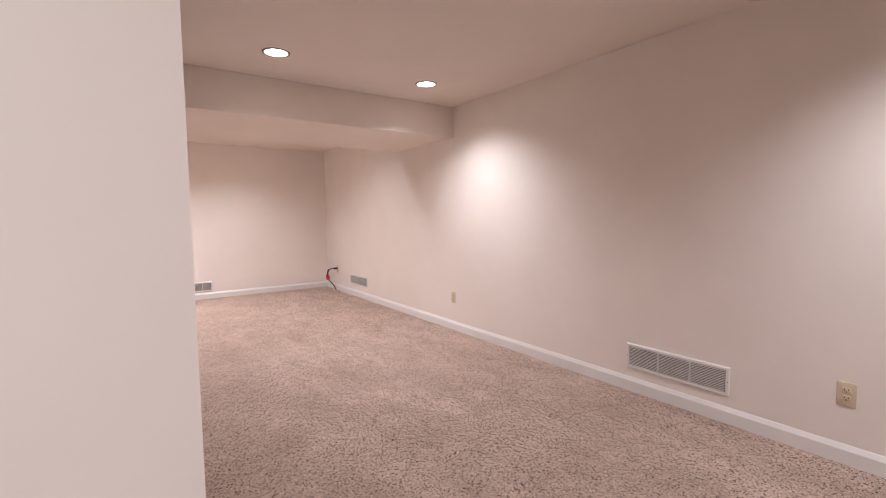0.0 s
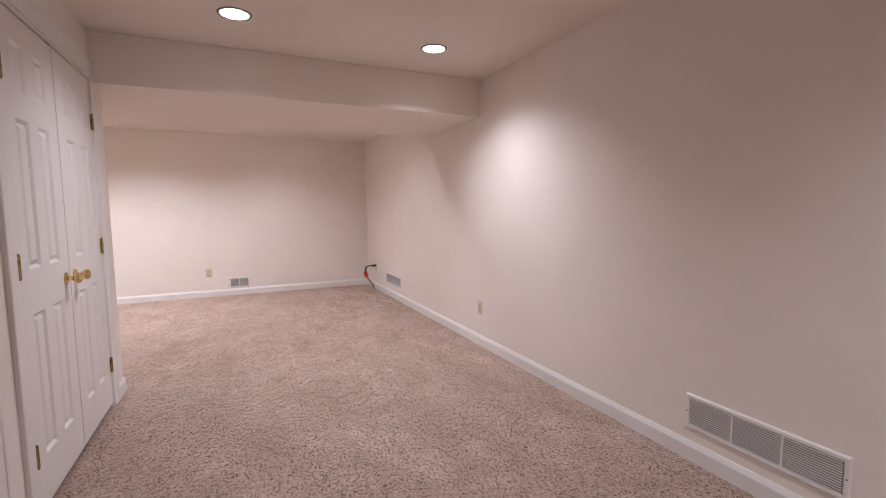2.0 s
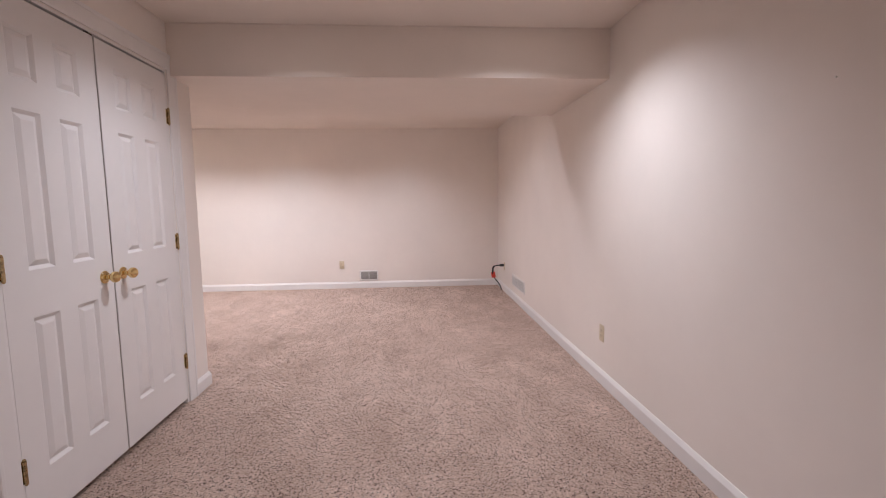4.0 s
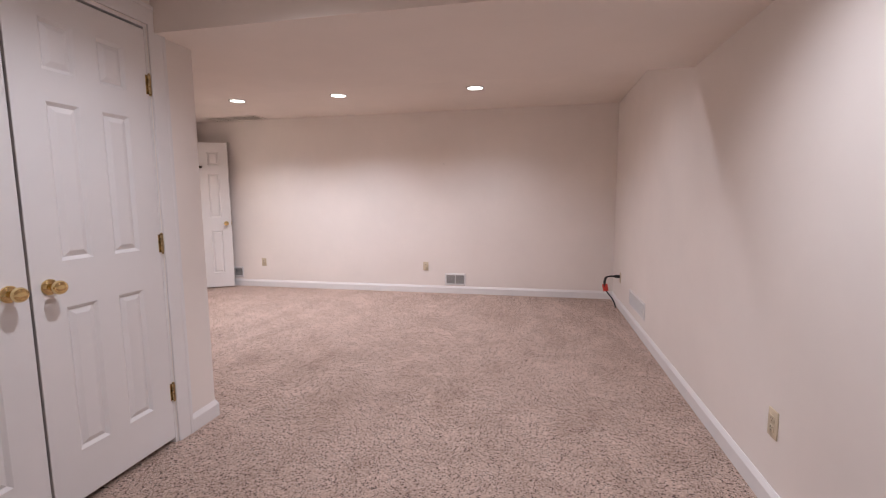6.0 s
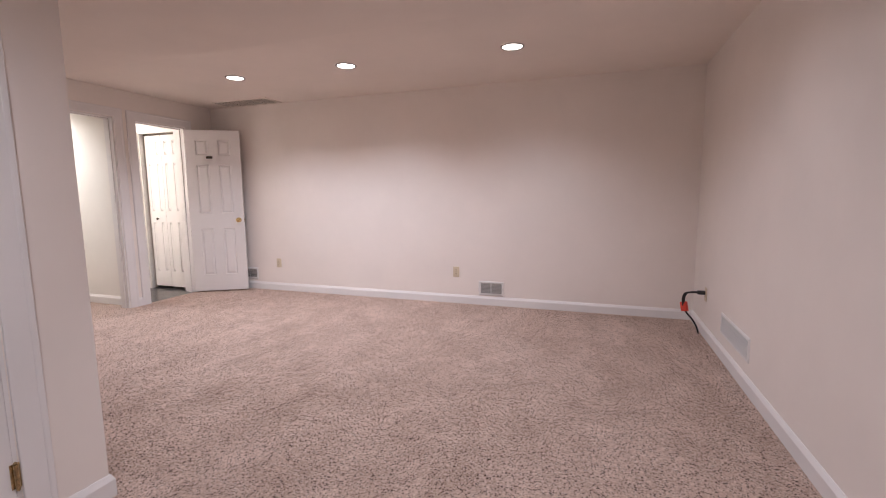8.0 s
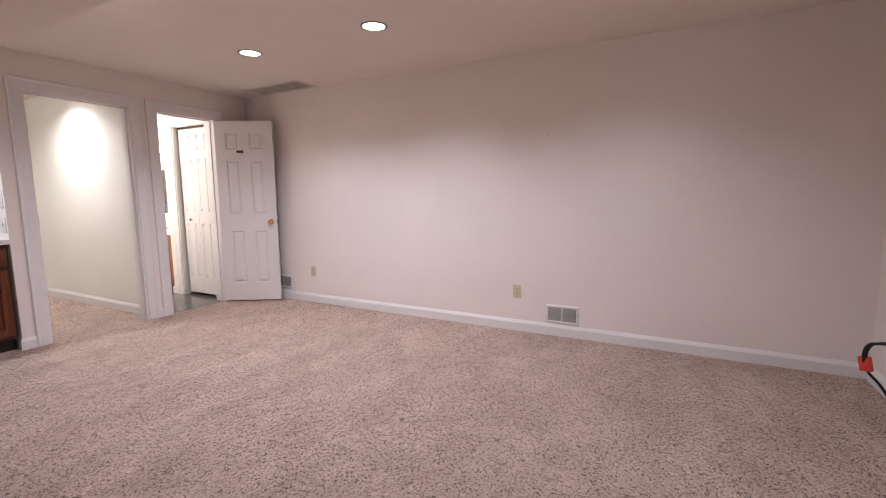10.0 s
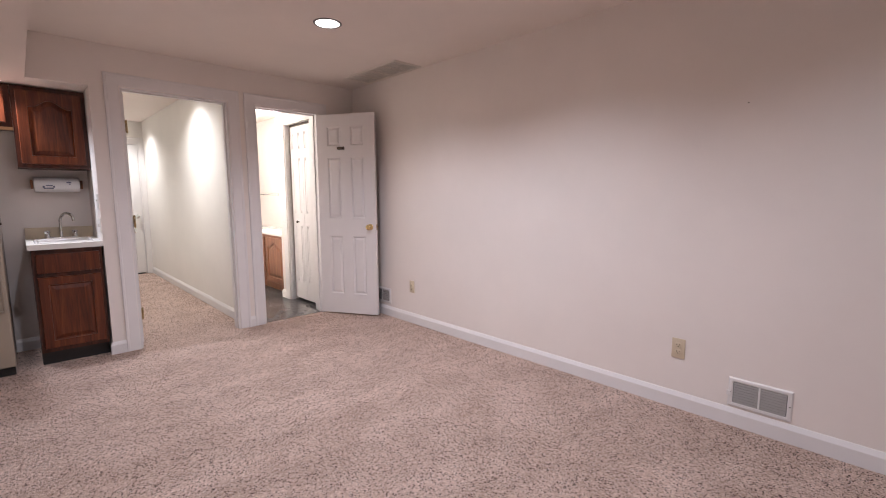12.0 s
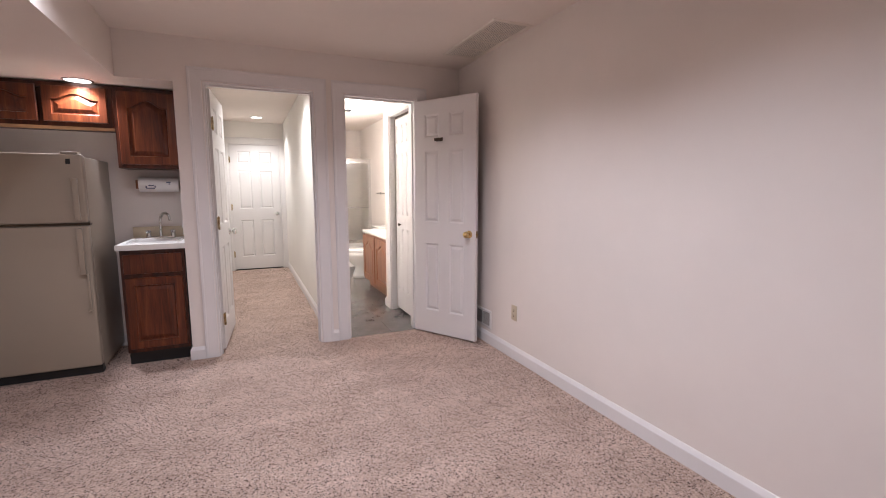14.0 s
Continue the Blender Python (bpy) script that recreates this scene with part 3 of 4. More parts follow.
for lx, ly in HALL_LAMPS:
    recessed_lamp(lx, ly, HALL_CEIL)

# ---- vents and outlets ----


def vent(m, w, h, sections, slats, label, frame_mat, slat_mat, tilt=35, rim=0.022, screws=True, back=DARK, group="", lever=False, depth=0.012):
    """A louvred register; local x along the wall, out is -y, origin at the centre on the wall."""
    t = thing("air_vent", m, label, "air vent", group)
    # no hole in the wall: the plate's colour gives the shade within
    part("backing", boxes((-w / 2 + 0.006, -0.0025, -h / 2 + 0.006, w / 2 - 0.006, -0.0005, h / 2 - 0.006)), back, t, "flat plate coloured for the shade behind the louvres")
    bm = bmesh.new()
    prof = [(0.0, 0.0), (0.0, 0.003), (0.006, depth * 0.75), (rim * 0.8, depth * 0.8), (rim, depth * 0.6), (rim, 0.001)]
    rings = []
    for u, o in prof:
        rings.append([bm.verts.new(p) for p in ((-w / 2 + u, -o, -h / 2 + u), (w / 2 - u, -o, -h / 2 + u), (w / 2 - u, -o, h / 2 - u), (-w / 2 + u, -o, h / 2 - u))])
    for a, b in zip(rings, rings[1:]):
        for k in range(4):
            bm.faces.new((a[k], a[(k + 1) % 4], b[(k + 1) % 4], b[k]))
    iw, ih = w - 2 * rim, h - 2 * rim
    for s in range(1, sections):
        x = -iw / 2 + iw * s / sections
        box(bm, x - 0.004, -depth * 0.7, -ih / 2, x + 0.004, -0.003, ih / 2)
    bmesh.ops.recalc_face_normals(bm, faces=bm.faces[:])
    part("frame", bm, frame_mat, t)
    sw = iw / sections
    pitch = ih / slats
    bm = boxes((-sw / 2 + 0.004, -0.0008, -pitch * 0.52, sw / 2 - 0.004, 0.0008, pitch * 0.52))
    me = mesh_of("slat", bm, slat_mat)
    for s in range(sections):
        for k in range(slats):
            part("slat", me, None, t, m=pose(-iw / 2 + sw * (s + 0.5), -depth * 0.42, -ih / 2 + pitch * (k + 0.5), tilt, 0, 0))
    if screws:
        for sx in (-1, 1):
            part("screw", lathe([(0.0035, 0), (0.0035, 0.0012), (0.002, 0.002)], 10), BRONZE, t, "small dark screw head", pose(sx * (w / 2 - rim * 0.5), -depth * 0.72, 0))
    if lever:
        part("lever", boxes((-w / 2 - 0.004, -0.016, -0.02, -w / 2 + 0.012, -0.006, 0.004)), frame_mat, t, "small damper lever")
    return t


vent(pose(EAST, 2.126, 0.247, 0, 0, -90), 0.655, 0.175, 3, 13, "long white louvred return-air grille above the baseboard", GRILLE_WHITE, GRILLE_WHITE, -78, back=SLATE_GREY)
vent(pose(EAST, 6.955, 0.256, 0, 0, -90), 0.64, 0.155, 1, 13, "white louvred wall grille near the corner", GRILLE_WHITE, GRILLE_WHITE, -80, back=SLATE_GREY, rim=0.02, screws=False)
vent(pose(0.774, NORTH, 0.187, 0, 0, 0), 0.278, 0.158, 2, 8, "white two-panel floor-level heating register", GRILLE_WHITE, GRILLE_DULL_SHADE, -38, back=SLATE_GREY, lever=True)
vent(pose(-2.508, NORTH, 0.205, 0, 0, 0), 0.275, 0.155, 2, 6, "white two-panel heating register half behind an open door", GRILLE_WHITE, GRILLE_DULL_SHADE, -38, back=SLATE_GREY)
cv = vent(pose(-2.24, 8.115, CEIL, 90, 0, 0), 0.80, 0.30, 4, 16, "beige louvred ceiling return grille", GRILLE_BEIGE, GRILLE_BEIGE, 16, back=GRILLE_DULL_SHADE, rim=0.024, screws=False)


def outlet(m, label="almond plastic duplex power outlet", w=0.071, h=0.116):
    t = thing("power_outlet", m, label, "power outlet", "power outlets")
    part("cover_plate", smooth(rounded(boxes((-w / 2, -0.006, -h / 2, w / 2, 0.0, h / 2)), 0.0028, 2)), ALMOND, t)
    for s in (-1, 1):
        rc = part("receptacle", smooth(rounded(boxes((-0.0165, -0.0085, s * 0.0195 - 0.0135, 0.0165, -0.005, s * 0.0195 + 0.0135)), 0.003, 2)), ALMOND, t)
        # dark pieces laid on the face, coloured as the shade in the slots
        part("slot", boxes((-0.0085, -0.009, s * 0.0195 - 0.001, -0.0060, -0.0084, s * 0.0195 + 0.008), (0.0060, -0.009, s * 0.0195 + 0.0, 0.0085, -0.0084, s * 0.0195 + 0.008),
                           (-0.0025, -0.009, s * 0.0195 - 0.010, 0.0025, -0.0084, s * 0.0195 - 0.005)), DARK, rc, "dark socket slots")
    part("screw", lathe([(0.003, 0), (0.003, 0.0012), (0.0015, 0.0018)], 10), ALMOND, t, m=pose(0, -0.006, 0))
    return t


outlet(pose(EAST, 1.287, 0.347, 0, 0, -90))
outlet(pose(EAST, 4.503, 0.353, 0, 0, -90))
outlet(pose(0.375, NORTH, 0.355))
outlet(pose(-2.03, NORTH, 0.357))
outlet(pose(EAST, 7.80, 0.355, 0, 0, -90), "almond outlet with a black plug in it")


def switch_plate(m, label):
    t = thing("light_switch", m, label, "light switch", "switches by the alcove")
    part("cover_plate", smooth(rounded(boxes((-0.035, -0.006, -0.058, 0.035, 0.0, 0.058)), 0.0028, 2)), LAMINATE, t)
    part("toggle", smooth(rounded(boxes((-0.004, -0.016, -0.004, 0.004, -0.004, 0.012)), 0.001, 1)), LAMINATE, t)
    return t


switch_plate(pose(-3.062, 6.04, 1.20), "white toggle light switch on the alcove side")
switch_plate(pose(-3.062, 6.04, 1.01), "white toggle light switch above the counter")


def hanging_cable():
    t = thing("hanging_cable", pose(2.695, 7.86, 0.0), "black power cord with a red tag hanging from the outlet", "cable")
    o = Vector((2.66, 7.86, 0.0))

    def rel(*p):
        return tuple(Vector(p) - o)
    part("plug", smooth(rounded(boxes((*rel(2.640, 7.782, 0.352), *rel(2.699, 7.818, 0.384))), 0.006, 2)), BLACK, t, "black moulded plug")
    part("plug_neck", tube([rel(2.645, 7.80, 0.368), rel(2.61, 7.803, 0.368), rel(2.59, 7.806, 0.366)], 0.0095), BLACK, t)
    for k, dx in enumerate((-0.006, 0.006)):
        pts = curve_points([(2.60, 7.805, 0.366), (2.56 + dx, 7.82, 0.352), (2.545 + dx, 7.84, 0.30), (2.555 + dx, 7.86, 0.235), (2.58, 7.88, 0.17), (2.625, 7.86, 0.115), (2.655, 7.83, 0.06), (2.665, 7.80, 0.010)])
        part("wire", tube([rel(*p) for p in pts], 0.0075), BLACK, t)
    tag = smooth(rounded(boxes((-0.03, -0.014, -0.042, 0.03, 0.014, 0.042)), 0.005, 2))
    part("tag", tag, RED, t, "red plastic connector tag", Matrix.Translation(rel(2.558, 7.862, 0.225)) @ pose(0, 0, 0, 0, -14, -50))


hanging_cable()
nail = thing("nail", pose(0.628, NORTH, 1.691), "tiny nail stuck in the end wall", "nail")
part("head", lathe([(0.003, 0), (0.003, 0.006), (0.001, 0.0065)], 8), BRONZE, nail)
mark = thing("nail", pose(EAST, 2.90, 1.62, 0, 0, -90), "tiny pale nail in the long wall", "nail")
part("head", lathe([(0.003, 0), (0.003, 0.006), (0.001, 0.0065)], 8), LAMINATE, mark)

# ---- kitchenette ----


def arch_door(w, h, rail=0.055, rise=0.05, t=0.019, arch=True):
    """A cabinet door with a raised panel, arched at the top; front is -y."""
    bm = bmesh.new()
    x0, x1, z0 = rail, w - rail, rail
    zs = h - rail - (rise if arch else 0.0)
    k = 14

    def loop(off, y):
        pts = [(x0 + off, z0 + off), (x1 - off, z0 + off), (x1 - off, zs - off)]
        for i in range(1, k):
            u = 1 - 2 * i / k
            lift = rise * (0.5 + 0.5 * math.cos(math.pi * min(1.0, abs(u) * 1.18))) if arch else 0.0
            pts.append(((x0 + x1) / 2 + u * ((x1 - x0) / 2 - off), zs - off + lift))
        pts.append((x0 + off, zs - off))
        return [bm.verts.new((a, y, b)) for a, b in pts]

    outer = [(0, 0), (w, 0), (w, zs)] + [((x0 + x1) / 2 + (1 - 2 * i / k) * (w / 2), h) for i in range(1, k)] + [(0, zs)]
    outer[3], outer[-2] = (w, h), (0, h)
    rings = [[bm.verts.new((a, t, b)) for a, b in outer], [bm.verts.new((a, 0.004, b)) for a, b in outer],
             [bm.verts.new((a + (0.004 if a < w / 2 else -0.004), 0.0, b + (0.004 if b < h / 2 else -0.004 if b > h - 0.01 else 0))) for a, b in outer],
             loop(0, 0.0), loop(0.003, 0.011), loop(0.011, 0.014), loop(0.036, 0.004), loop(0.040, 0.003)]
    m = len(outer)
    for a, b in zip(rings, rings[1:]):
        for i in range(m):
            bm.faces.new((a[i], a[(i + 1) % m], b[(i + 1) % m], b[i]))
    bm.faces.new(rings[-1])
    bm.faces.new(rings[0][::-1])
    bmesh.ops.recalc_face_normals(bm, faces=bm.faces[:])
    return smooth(bm, 9)


def cabinet_box(w, d, h, frame=0.038):
    """Carcass with a face frame, front at y = 0, depth into +y."""
    bm = boxes((0, 0.019, 0, w, d, h))
    for b in ((0, 0, 0, frame, 0.019, h), (w - frame, 0, 0, w, 0.019, h), (frame, 0, h - frame, w - frame, 0.019, h), (frame, 0, 0, w - frame, 0.019, frame)):
        box(bm, *b)
    return bm


K = 90  # cabinets face +x
upper = thing("wall_cabinet", pose(-3.30, 5.617, 1.448, 0, 0, K), "dark cherry-stained wall cabinet with an arched door", "cabinet")
part("body", cabinet_box(0.42, 0.308, 0.588), CHERRY_SHADED, upper)
part("door", arch_door(0.372, 0.53, 0.06, 0.055), CHERRY_LIT, upper, m=pose(0.024, -0.0195, 0.028))

over = thing("fridge_cabinet", pose(-3.30, 4.775, 1.735, 0, 0, K), "low cherry-stained cabinet with two arched doors over the refrigerator", "cabinet")
part("body", cabinet_box(0.84, 0.308, 0.30), CHERRY_SHADED, over)
for k in range(2):
    part("door", arch_door(0.372, 0.245, 0.05, 0.04), CHERRY_LIT, over, m=pose(0.034 + 0.402 * k, -0.0195, 0.03))
part("bottom_rail", boxes((0, 0.0005, -0.022, 0.84, 0.02, 0.0)), OAKTRIM, over, "pale oak strip under the cabinet")

base = thing("sink_cabinet", pose(-3.032, 5.628, 0.0, 0, 0, K), "dark cherry-stained sink cabinet with a drawer front", "cabinet")
part("body", boxes((0, 0.019, 0.10, 0.40, 0.565, 0.857), (0, 0, 0.10, 0.036, 0.019, 0.857), (0.364, 0, 0.10, 0.40, 0.019, 0.857), (0.036, 0, 0.82, 0.364, 0.019, 0.857),
                   (0.036, 0, 0.655, 0.364, 0.019, 0.69), (0.036, 0, 0.10, 0.364, 0.019, 0.135)), CHERRY_SHADED, base)
part("toe_kick", boxes((0.0, 0.05, 0.0, 0.40, 0.56, 0.10)), BLACK, base, "black recessed toe kick")
part("drawer_front", smooth(rounded(boxes((0.020, -0.019, 0.685, 0.382, 0.0, 0.825)), 0.004, 2), 30), CHERRY_LIT, base)
part("door", arch_door(0.362, 0.525, 0.055, 0.0, arch=False), CHERRY_LIT, base, m=pose(0.020, -0.0195, 0.13))


def counter_top():
    """White laminate top with a sunk basin, its opening cut through."""
    t = thing("counter_top", pose(-3.0, 5.610, 0.858, 0, 0, K), "white laminate counter top with a built-in sink", "counter")
    d = 0.61
    bm = bmesh.new()
    for b in ((0, 0, 0, 0.43, 0.085, 0.038), (0, 0.085, 0, 0.05, 0.43, 0.038), (0.38, 0.085, 0, 0.43, 0.43, 0.038), (0, 0.43, 0, 0.43, d, 0.038)):
        box(bm, *b)
    part("top", bm, LAMINATE, t)
    rim = bmesh.new()
    prof = [(-0.012, 0.0385), (-0.010, 0.045), (-0.002, 0.0475), (0.006, 0.044), (0.012, 0.03), (0.022, -0.10), (0.06, -0.115)]
    rings = []
    for o, z in prof:
        a, b, c, e = 0.055 + o, 0.09 + o, 0.375 - o, 0.425 - o
        r = max(0.02, 0.045 - o * 0.3)
        ring = []
        for cx, cy, a0 in ((c - r, b + r, -90), (c - r, e - r, 0), (a + r, e - r, 90), (a + r, b + r, 180)):
            for s in range(5):
                an = radians(a0 + s * 22.5)
                ring.append(rim.verts.new((cx + r * math.cos(an), cy + r * math.sin(an), z)))
        rings.append(ring)
    for p, q in zip(rings, rings[1:]):
        for i in range(20):
            rim.faces.new((p[i], p[(i + 1) % 20], q[(i + 1) % 20], q[i]))
    rim.faces.new(rings[-1])
    bmesh.ops.recalc_face_normals(rim, faces=rim.faces[:])
    part("sink", smooth(rim), PORCELAIN, t, "white enamelled sink basin")
    part("backsplash", smooth(rounded(boxes((0.002, d - 0.02, 0.0385, 0.428, d - 0.001, 0.128)), 0.003, 2)), ALMOND, t, "almond laminate backsplash")
    return t


counter_top()
fc = thing("faucet", pose(-3.47, 5.825, 0.8965, 0, 0, K), "chrome gooseneck faucet with two handles", "faucet")
part("deck_plate", smooth(rounded(boxes((-0.10, -0.025, 0.0, 0.10, 0.025, 0.018)), 0.007, 3)), CHROME, fc)
part("spout", tube(curve_points([(0, 0, 0.012), (0, 0, 0.10), (0.004, -0.003, 0.165), (0.034, -0.028, 0.205), (0.070, -0.06, 0.19), (0.080, -0.07, 0.145)]), 0.0105, 12), CHROME, fc)
for s in (-1, 1):
    hd = part("handle", lathe([(0.019, 0.0), (0.017, 0.02), (0.013, 0.03), (0.019, 0.036), (0.020, 0.048), (0.014, 0.053)], 14), CHROME, fc, m=pose(s * 0.085, 0, 0.016, -90))
towel = thing("paper_towel_holder", pose(-3.53, 5.835, 1.330, 0, 0, K), "printed paper towel roll on a wall holder", "paper towel")
part("roll", smooth(tube([(-0.138, 0, 0), (0.138, 0, 0)], 0.058, 28)), PAPER, towel, "white paper roll with printed motif")
for s in (-1, 1):
    part("bracket", smooth(rounded(boxes((s * 0.152 - 0.008, -0.03, -0.035, s * 0.152 + 0.008, 0.079, 0.035)), 0.006, 2)), HONEY, towel, "wooden end bracket")
part("print", boxes((-0.085, -0.0595, -0.034, -0.025, -0.0585, -0.026), (-0.09, -0.0595, -0.026, -0.078, -0.0585, -0.012), (-0.070, -0.0595, -0.012, -0.030, -0.0585, -0.004), (-0.028, -0.0595, -0.024, -0.018, -0.0585, -0.010),
                    (0.055, -0.0595, 0.012, 0.085, -0.0585, 0.022), (0.07, -0.0595, 0.0, 0.08, -0.0585, 0.008)), INK, towel, "dark printed motif")


def refrigerator():
    w = 0.705
    t = thing("refrigerator", pose(-2.945, 4.785, 0.0, 0, 0, K), "almond two-door top-freezer refrigerator", "refrigerator")
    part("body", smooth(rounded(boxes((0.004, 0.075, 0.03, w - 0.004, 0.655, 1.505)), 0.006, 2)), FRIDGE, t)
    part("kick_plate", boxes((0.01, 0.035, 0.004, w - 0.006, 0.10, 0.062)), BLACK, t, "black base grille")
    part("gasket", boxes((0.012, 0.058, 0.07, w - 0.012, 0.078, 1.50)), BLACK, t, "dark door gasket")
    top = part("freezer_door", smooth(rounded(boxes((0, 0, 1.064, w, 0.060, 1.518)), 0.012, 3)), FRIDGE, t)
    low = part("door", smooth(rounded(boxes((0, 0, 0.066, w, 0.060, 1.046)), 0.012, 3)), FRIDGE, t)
    part("handle", smooth(rounded(boxes((w - 0.060, -0.034, 1.085, w - 0.028, -0.016, 1.36), (w - 0.058, -0.018, 1.085, w - 0.03, 0.002, 1.115), (w - 0.058, -0.018, 1.33, w - 0.03, 0.002, 1.36)), 0.005, 2)), FRIDGE, top, "almond vertical handle")
    part("handle", smooth(rounded(boxes((w - 0.060, -0.034, 0.72, w - 0.028, -0.016, 1.03), (w - 0.058, -0.018, 1.0, w - 0.03, 0.002, 1.03), (w - 0.058, -0.018, 0.72, w - 0.03, 0.002, 0.75), (w - 0.030, -0.012, 0.46, w - 0.018, 0.002, 0.72),
                                        (w - 0.045, -0.012, 0.455, w - 0.018, 0.002, 0.468)), 0.004, 2)), FRIDGE, low, "almond vertical handle")
    part("hinge_cap", smooth(rounded(boxes((w - 0.11, 0.006, 1.5185, w - 0.02, 0.09, 1.534)), 0.004, 2)), FRIDGE, t)
    part("badge", boxes((w - 0.085, -0.0015, 1.452, w - 0.06, 0.0, 1.486)), BLACK, top, "small dark maker's badge")
    part("centre_strip", boxes((0.0, 0.004, 1.048, w + 0.012, 0.05, 1.062)), BRONZE, t, "dark strip between the doors")


refrigerator()

# ---- bathroom ----
floor_b = boxes((-7.47, 7.19, -0.03, -3.026, 8.45, -0.008))
bath_floor = setting("bathroom_floor", floor_b, GROUT, "grey tiled bathroom floor with a soft sheen", "tile floor")
TS = 0.305
tile_me = mesh_of("tile", rounded(boxes((0.0015, 0.0015, -0.008, TS - 0.0015, TS - 0.0015, -0.001)), 0.0012, 1), TILE)
xi = -3.03
while xi > -6.75:
    xi -= TS
    for j in range(5):
        yy = 7.02 + TS * j
        if yy + TS < 7.19 or yy > 8.40:
            continue
        part("tile", tile_me, None, bath_floor, m=Matrix.Translation((xi, yy, 0)))

van = thing("vanity", pose(-5.20, 7.92, 0.0), "honey oak bathroom vanity with arched doors", "vanity cabinet")
part("body", boxes((0, 0.019, 0.10, 1.19, 0.53, 0.73), (0, 0, 0.10, 1.19, 0.019, 0.13), (0, 0, 0.69, 1.19, 0.019, 0.73), (0, 0, 0.13, 0.035, 0.019, 0.69), (0.575, 0, 0.13, 0.615, 0.019, 0.69), (1.155, 0, 0.13, 1.19, 0.019, 0.69)), HONEY, van)
part("toe_kick", boxes((0, 0.07, 0.0, 1.19, 0.52, 0.10)), HONEY, van)
for k in range(2):
    part("door", arch_door(0.555, 0.575, 0.065, 0.06), HONEY, van, m=pose(0.02 + 0.595 * k, -0.0195, 0.122))
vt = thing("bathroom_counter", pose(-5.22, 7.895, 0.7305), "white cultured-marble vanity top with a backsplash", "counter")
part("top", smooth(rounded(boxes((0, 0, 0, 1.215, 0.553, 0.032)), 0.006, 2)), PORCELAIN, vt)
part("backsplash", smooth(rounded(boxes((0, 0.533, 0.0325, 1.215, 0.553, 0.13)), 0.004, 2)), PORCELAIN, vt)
mir = thing("mirror", pose(-4.70, 8.45, 1.28), "frameless wall mirror above the vanity", "mirror")
part("glass", boxes((-0.6, -0.006, -0.30, 0.68, -0.001, 0.32)), MIRROR, mir)
bar = thing("vanity_light", pose(-4.78, 8.45, 1.86), "lit vanity light bar with round globes", "wall light")
part("backplate", smooth(rounded(boxes((-0.38, -0.035, -0.05, 0.38, 0, 0.05)), 0.008, 2)), CHROME, bar)
for k in range(4):
    gb = bmesh.new()
    bmesh.ops.create_uvsphere(gb, u_segments=20, v_segments=12, radius=0.055)
    part("globe", smooth(gb), GLOBE, bar, "glowing glass globe", pose(-0.285 + 0.19 * k, -0.085, 0))
rail = thing("towel_bar", pose(-5.77, 8.45, 1.25), "chrome towel bar on the bathroom wall", "towel bar")
part("bar", tube([(-0.40, -0.06, 0), (0.40, -0.06, 0)], 0.008), CHROME, rail)
for s in (-1, 1):
    part("post", lathe([(0.024, 0), (0.022, 0.01), (0.010, 0.018), (0.011, 0.068), (0.008, 0.072)], 16), CHROME, rail, m=pose(s * 0.40, 0, 0))


def ellipse_loft(sections, n=28):
    """Stacked egg-shaped outlines: (z, centre y, half width, half length front, half length back)."""
    bm = bmesh.new()
    rings = []
    for z, cy, a, f, b in sections:
        rings.append([bm.verts.new((a * math.cos(2 * math.pi * i / n), cy + (b if math.sin(2 * math.pi * i / n) > 0 else f) * math.sin(2 * math.pi * i / n), z)) for i in range(n)])
    for p, q in zip(rings, rings[1:]):
        for i in range(n):
            bm.faces.new((p[i], p[(i + 1) % n], q[(i + 1) % n], q[i]))
    bm.faces.new(rings[0][::-1])
    bm.faces.new(rings[-1])
    return smooth(bm)


wc = thing("toilet", pose(-5.78, 8.45, -0.001), "white porcelain toilet with a closed lid", "toilet")
part("bowl", ellipse_loft([(0.0, -0.33, 0.12, 0.25, 0.20), (0.04, -0.33, 0.115, 0.24, 0.20), (0.16, -0.34, 0.10, 0.19, 0.19), (0.25, -0.40, 0.14, 0.22, 0.20), (0.34, -0.43, 0.175, 0.245, 0.22), (0.385, -0.43, 0.185, 0.25, 0.23)]), PORCELAIN, wc)
part("seat", ellipse_loft([(0.389, -0.43, 0.188, 0.255, 0.22), (0.409, -0.43, 0.188, 0.255, 0.22)]), PORCELAIN, wc)
part("lid", ellipse_loft([(0.413, -0.43, 0.186, 0.252, 0.22), (0.428, -0.43, 0.184, 0.25, 0.22), (0.434, -0.43, 0.17, 0.23, 0.20)]), PORCELAIN, wc)
part("tank", smooth(rounded(boxes((-0.23, -0.205, 0.385, 0.23, -0.012, 0.72)), 0.02, 3)), PORCELAIN, wc)
part("tank_lid", smooth(rounded(boxes((-0.24, -0.215, 0.722, 0.24, -0.006, 0.755)), 0.01, 2)), PORCELAIN, wc)
part("flush_lever", smooth(rounded(boxes((-0.19, -0.222, 0.665, -0.11, -0.206, 0.682)), 0.004, 2)), CHROME, wc)

tub = thing("bathtub", pose(-7.47, 7.19, 0.0), "white enamelled bathtub behind the shower doors", "bathtub")
part("shell", smooth(rounded(boxes((0.002, 0.002, -0.006, 0.70, 0.06, 0.40), (0.002, 1.20, -0.006, 0.70, 1.258, 0.40), (0.62, 0.06, -0.006, 0.70, 1.20, 0.40), (0.002, 0.06, -0.006, 0.06, 1.20, 0.40), (0.06, 0.06, -0.006, 0.62, 1.20, 0.05)), 0.008, 2)), PORCELAIN, tub)
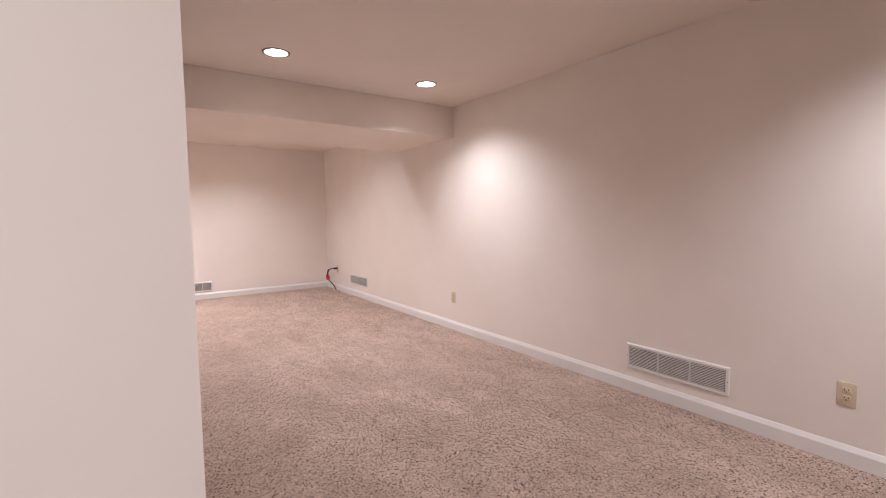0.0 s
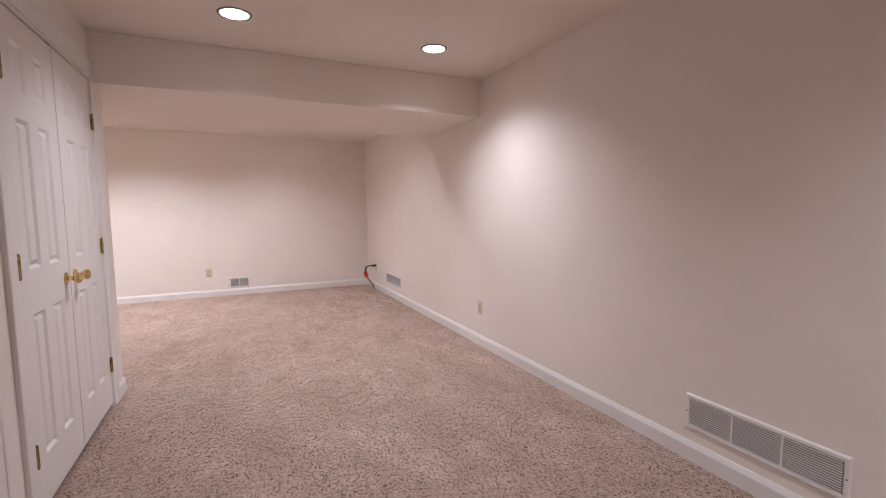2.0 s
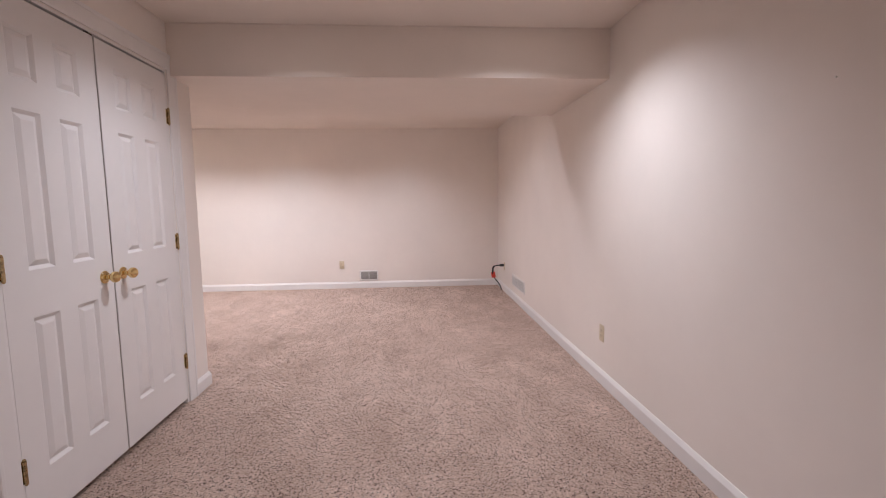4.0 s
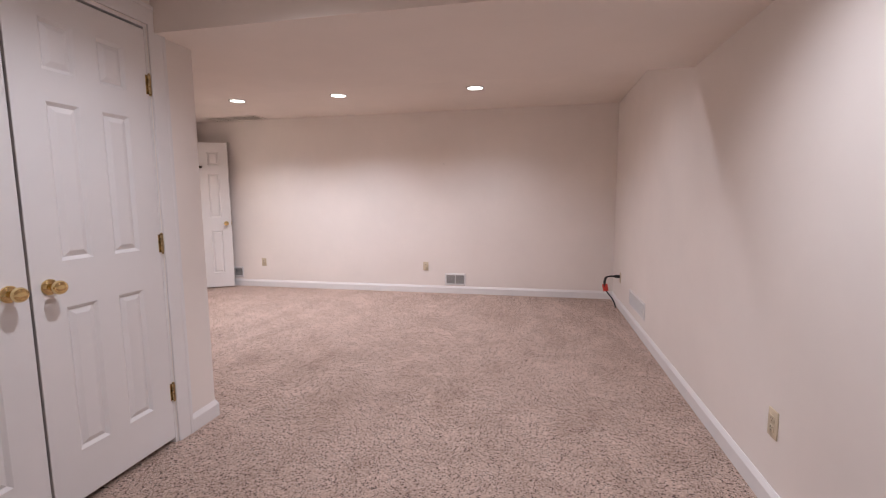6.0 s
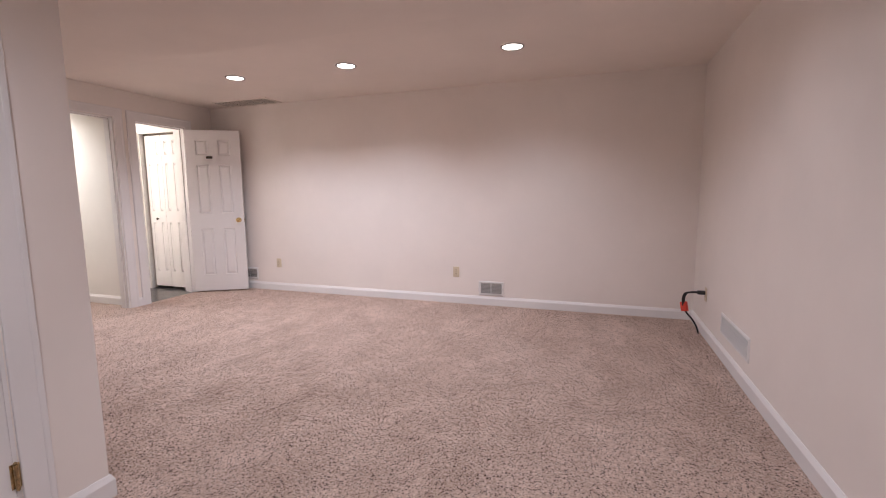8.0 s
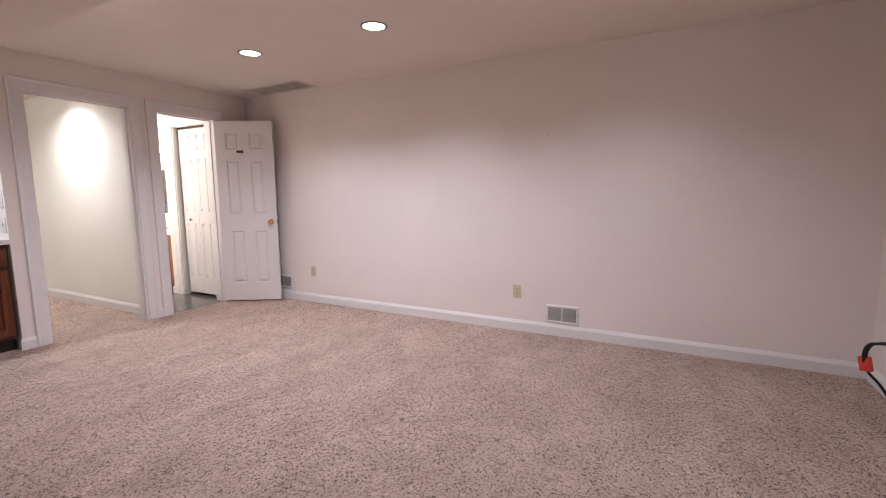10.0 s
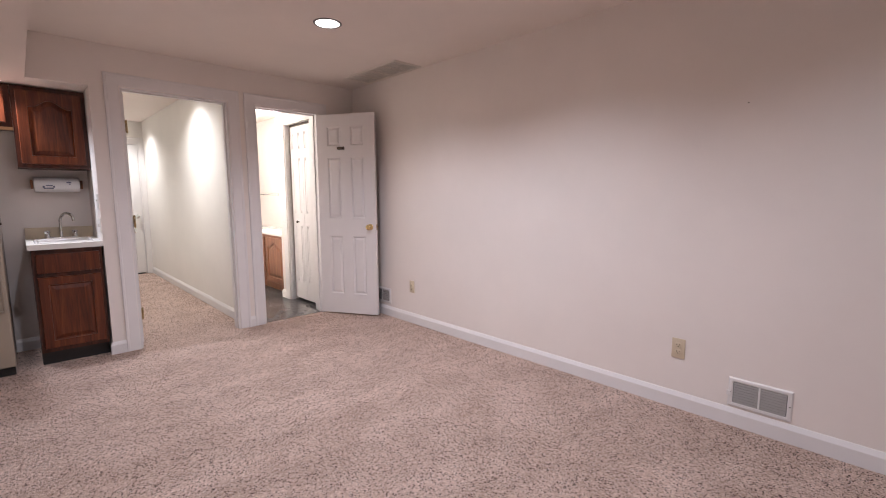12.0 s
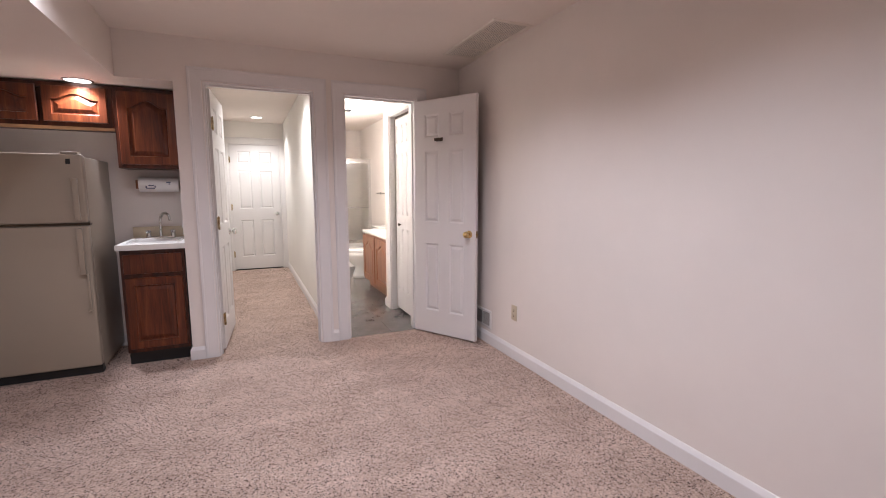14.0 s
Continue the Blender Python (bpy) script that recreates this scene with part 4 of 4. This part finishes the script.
sh = thing("shower_door", pose(-6.80, 7.19, 0.40, 0, 0, 90), "sliding shower doors of obscure glass in chrome frames", "shower door")
W = 1.258
part("header", smooth(rounded(boxes((0, -0.03, 1.38, W, 0.03, 1.43)), 0.006, 2)), CHROME, sh)
part("track", smooth(rounded(boxes((0, -0.03, 0.001, W, 0.03, 0.03)), 0.006, 2)), CHROME, sh)
for x in (0.0, W - 0.028):
    part("side_rail", boxes((x, -0.02, 0.03, x + 0.028, 0.02, 1.38)), CHROME, sh)
for k, (a, b, y) in enumerate(((0.03, 0.68, 0.010), (0.60, 1.23, -0.014))):
    pn = part("door_panel", boxes((a, y - 0.003, 0.035, b, y + 0.003, 1.375)), GLASS, sh, "obscure glass pane")
    part("frame", boxes((a, y - 0.008, 0.032, a + 0.022, y + 0.008, 1.378), (b - 0.022, y - 0.008, 0.032, b, y + 0.008, 1.378), (a + 0.022, y - 0.008, 1.35, b - 0.022, y + 0.008, 1.378), (a + 0.022, y - 0.008, 0.032, b - 0.022, y + 0.008, 0.058)), CHROME, pn)
part("towel_rail", tube([(0.63, -0.055, 0.61), (1.20, -0.055, 0.61)], 0.009), CHROME, sh)
for x in (0.65, 1.18):
    part("bracket", tube([(x, -0.055, 0.61), (x, -0.018, 0.61)], 0.006), CHROME, sh)
fan = vent(pose(-5.5, 7.75, HALL_CEIL, 90, 0, 0), 0.26, 0.26, 1, 8, "white bathroom ceiling fan grille", GRILLE_WHITE, GRILLE_WHITE, 40, screws=False)

# ---- carpet pile: leaning yarn tufts and dark flecks ----


def tufts(name, label, mat, step, size_range, height_range, seed, stray=0.46):
    """Leaning cut tufts over the carpet, jittered on a grid."""
    rng = np.random.default_rng(seed)
    gx, gy = np.meshgrid(np.arange(-7.14, EAST - 0.016, step), np.arange(1.15, NORTH - 0.016, step))
    x, y = gx.ravel(), gy.ravel()
    x = x + rng.uniform(-stray, stray, x.size) * step
    y = y + rng.uniform(-stray, stray, x.size) * step
    room = (x > WEST) & ~((x < 0.012) & (y < END + 0.016))
    alcove = (x <= WEST) & (x > -3.59) & (y > END + 0.02) & (y < 6.03)
    hall = (x <= WEST) & (x > -7.15) & (y > 6.26) & (y < 7.01) | (x < -3.14) & (x > -7.15) & (y > 6.15) & (y < 7.07)
    keep = (room | alcove | hall) & (x < EAST - 0.016) & (y < NORTH - 0.016)
    x, y = x[keep], y[keep]
    n = x.size
    lean_a = rng.uniform(0, 2 * np.pi, n)
    lean_l = rng.uniform(0.0, 0.002, n)
    height = rng.uniform(*height_range, n)
    size = rng.uniform(*size_range, n)
    turn = rng.uniform(0, 2 * np.pi, n)
    co = np.empty((n, 4, 3), np.float32)
    for k in range(3):
        a = turn + k * 2 * np.pi / 3
        co[:, k, 0], co[:, k, 1], co[:, k, 2] = x + size * np.cos(a), y + size * np.sin(a), -0.002
    co[:, 3, 0], co[:, 3, 1], co[:, 3, 2] = x + lean_l * np.cos(lean_a), y + lean_l * np.sin(lean_a), height
    tri = np.array([[0, 1, 3], [1, 2, 3], [2, 0, 3]], np.int32)
    idx = (np.arange(n, dtype=np.int32)[:, None, None] * 4 + tri[None]).reshape(-1)
    me = bpy.data.meshes.new(name)
    me.vertices.add(n * 4)
    me.vertices.foreach_set("co", co.reshape(-1))
    me.loops.add(n * 9)
    me.loops.foreach_set("vertex_index", idx)
    me.polygons.add(n * 3)
    me.polygons.foreach_set("loop_start", np.arange(0, n * 9, 3, dtype=np.int32))
    me.polygons.foreach_set("use_smooth", np.ones(n * 3, bool))
    me.update()
    me.validate()
    me.materials.append(mat)
    return tagged(new(name, me), label, "carpet pile", kind="stuff")


tufts("carpet_pile", "rose-beige cut pile with soft tread marks shaded into its colour", PILE, 0.0098, (0.0056, 0.0078), (0.0008, 0.0018), 7)
tufts("carpet_flecks", "dark brown flecked yarn tufts in the carpet", FLECK, 0.0225, (0.0036, 0.0082), (0.0024, 0.0040), 11, 2.5)
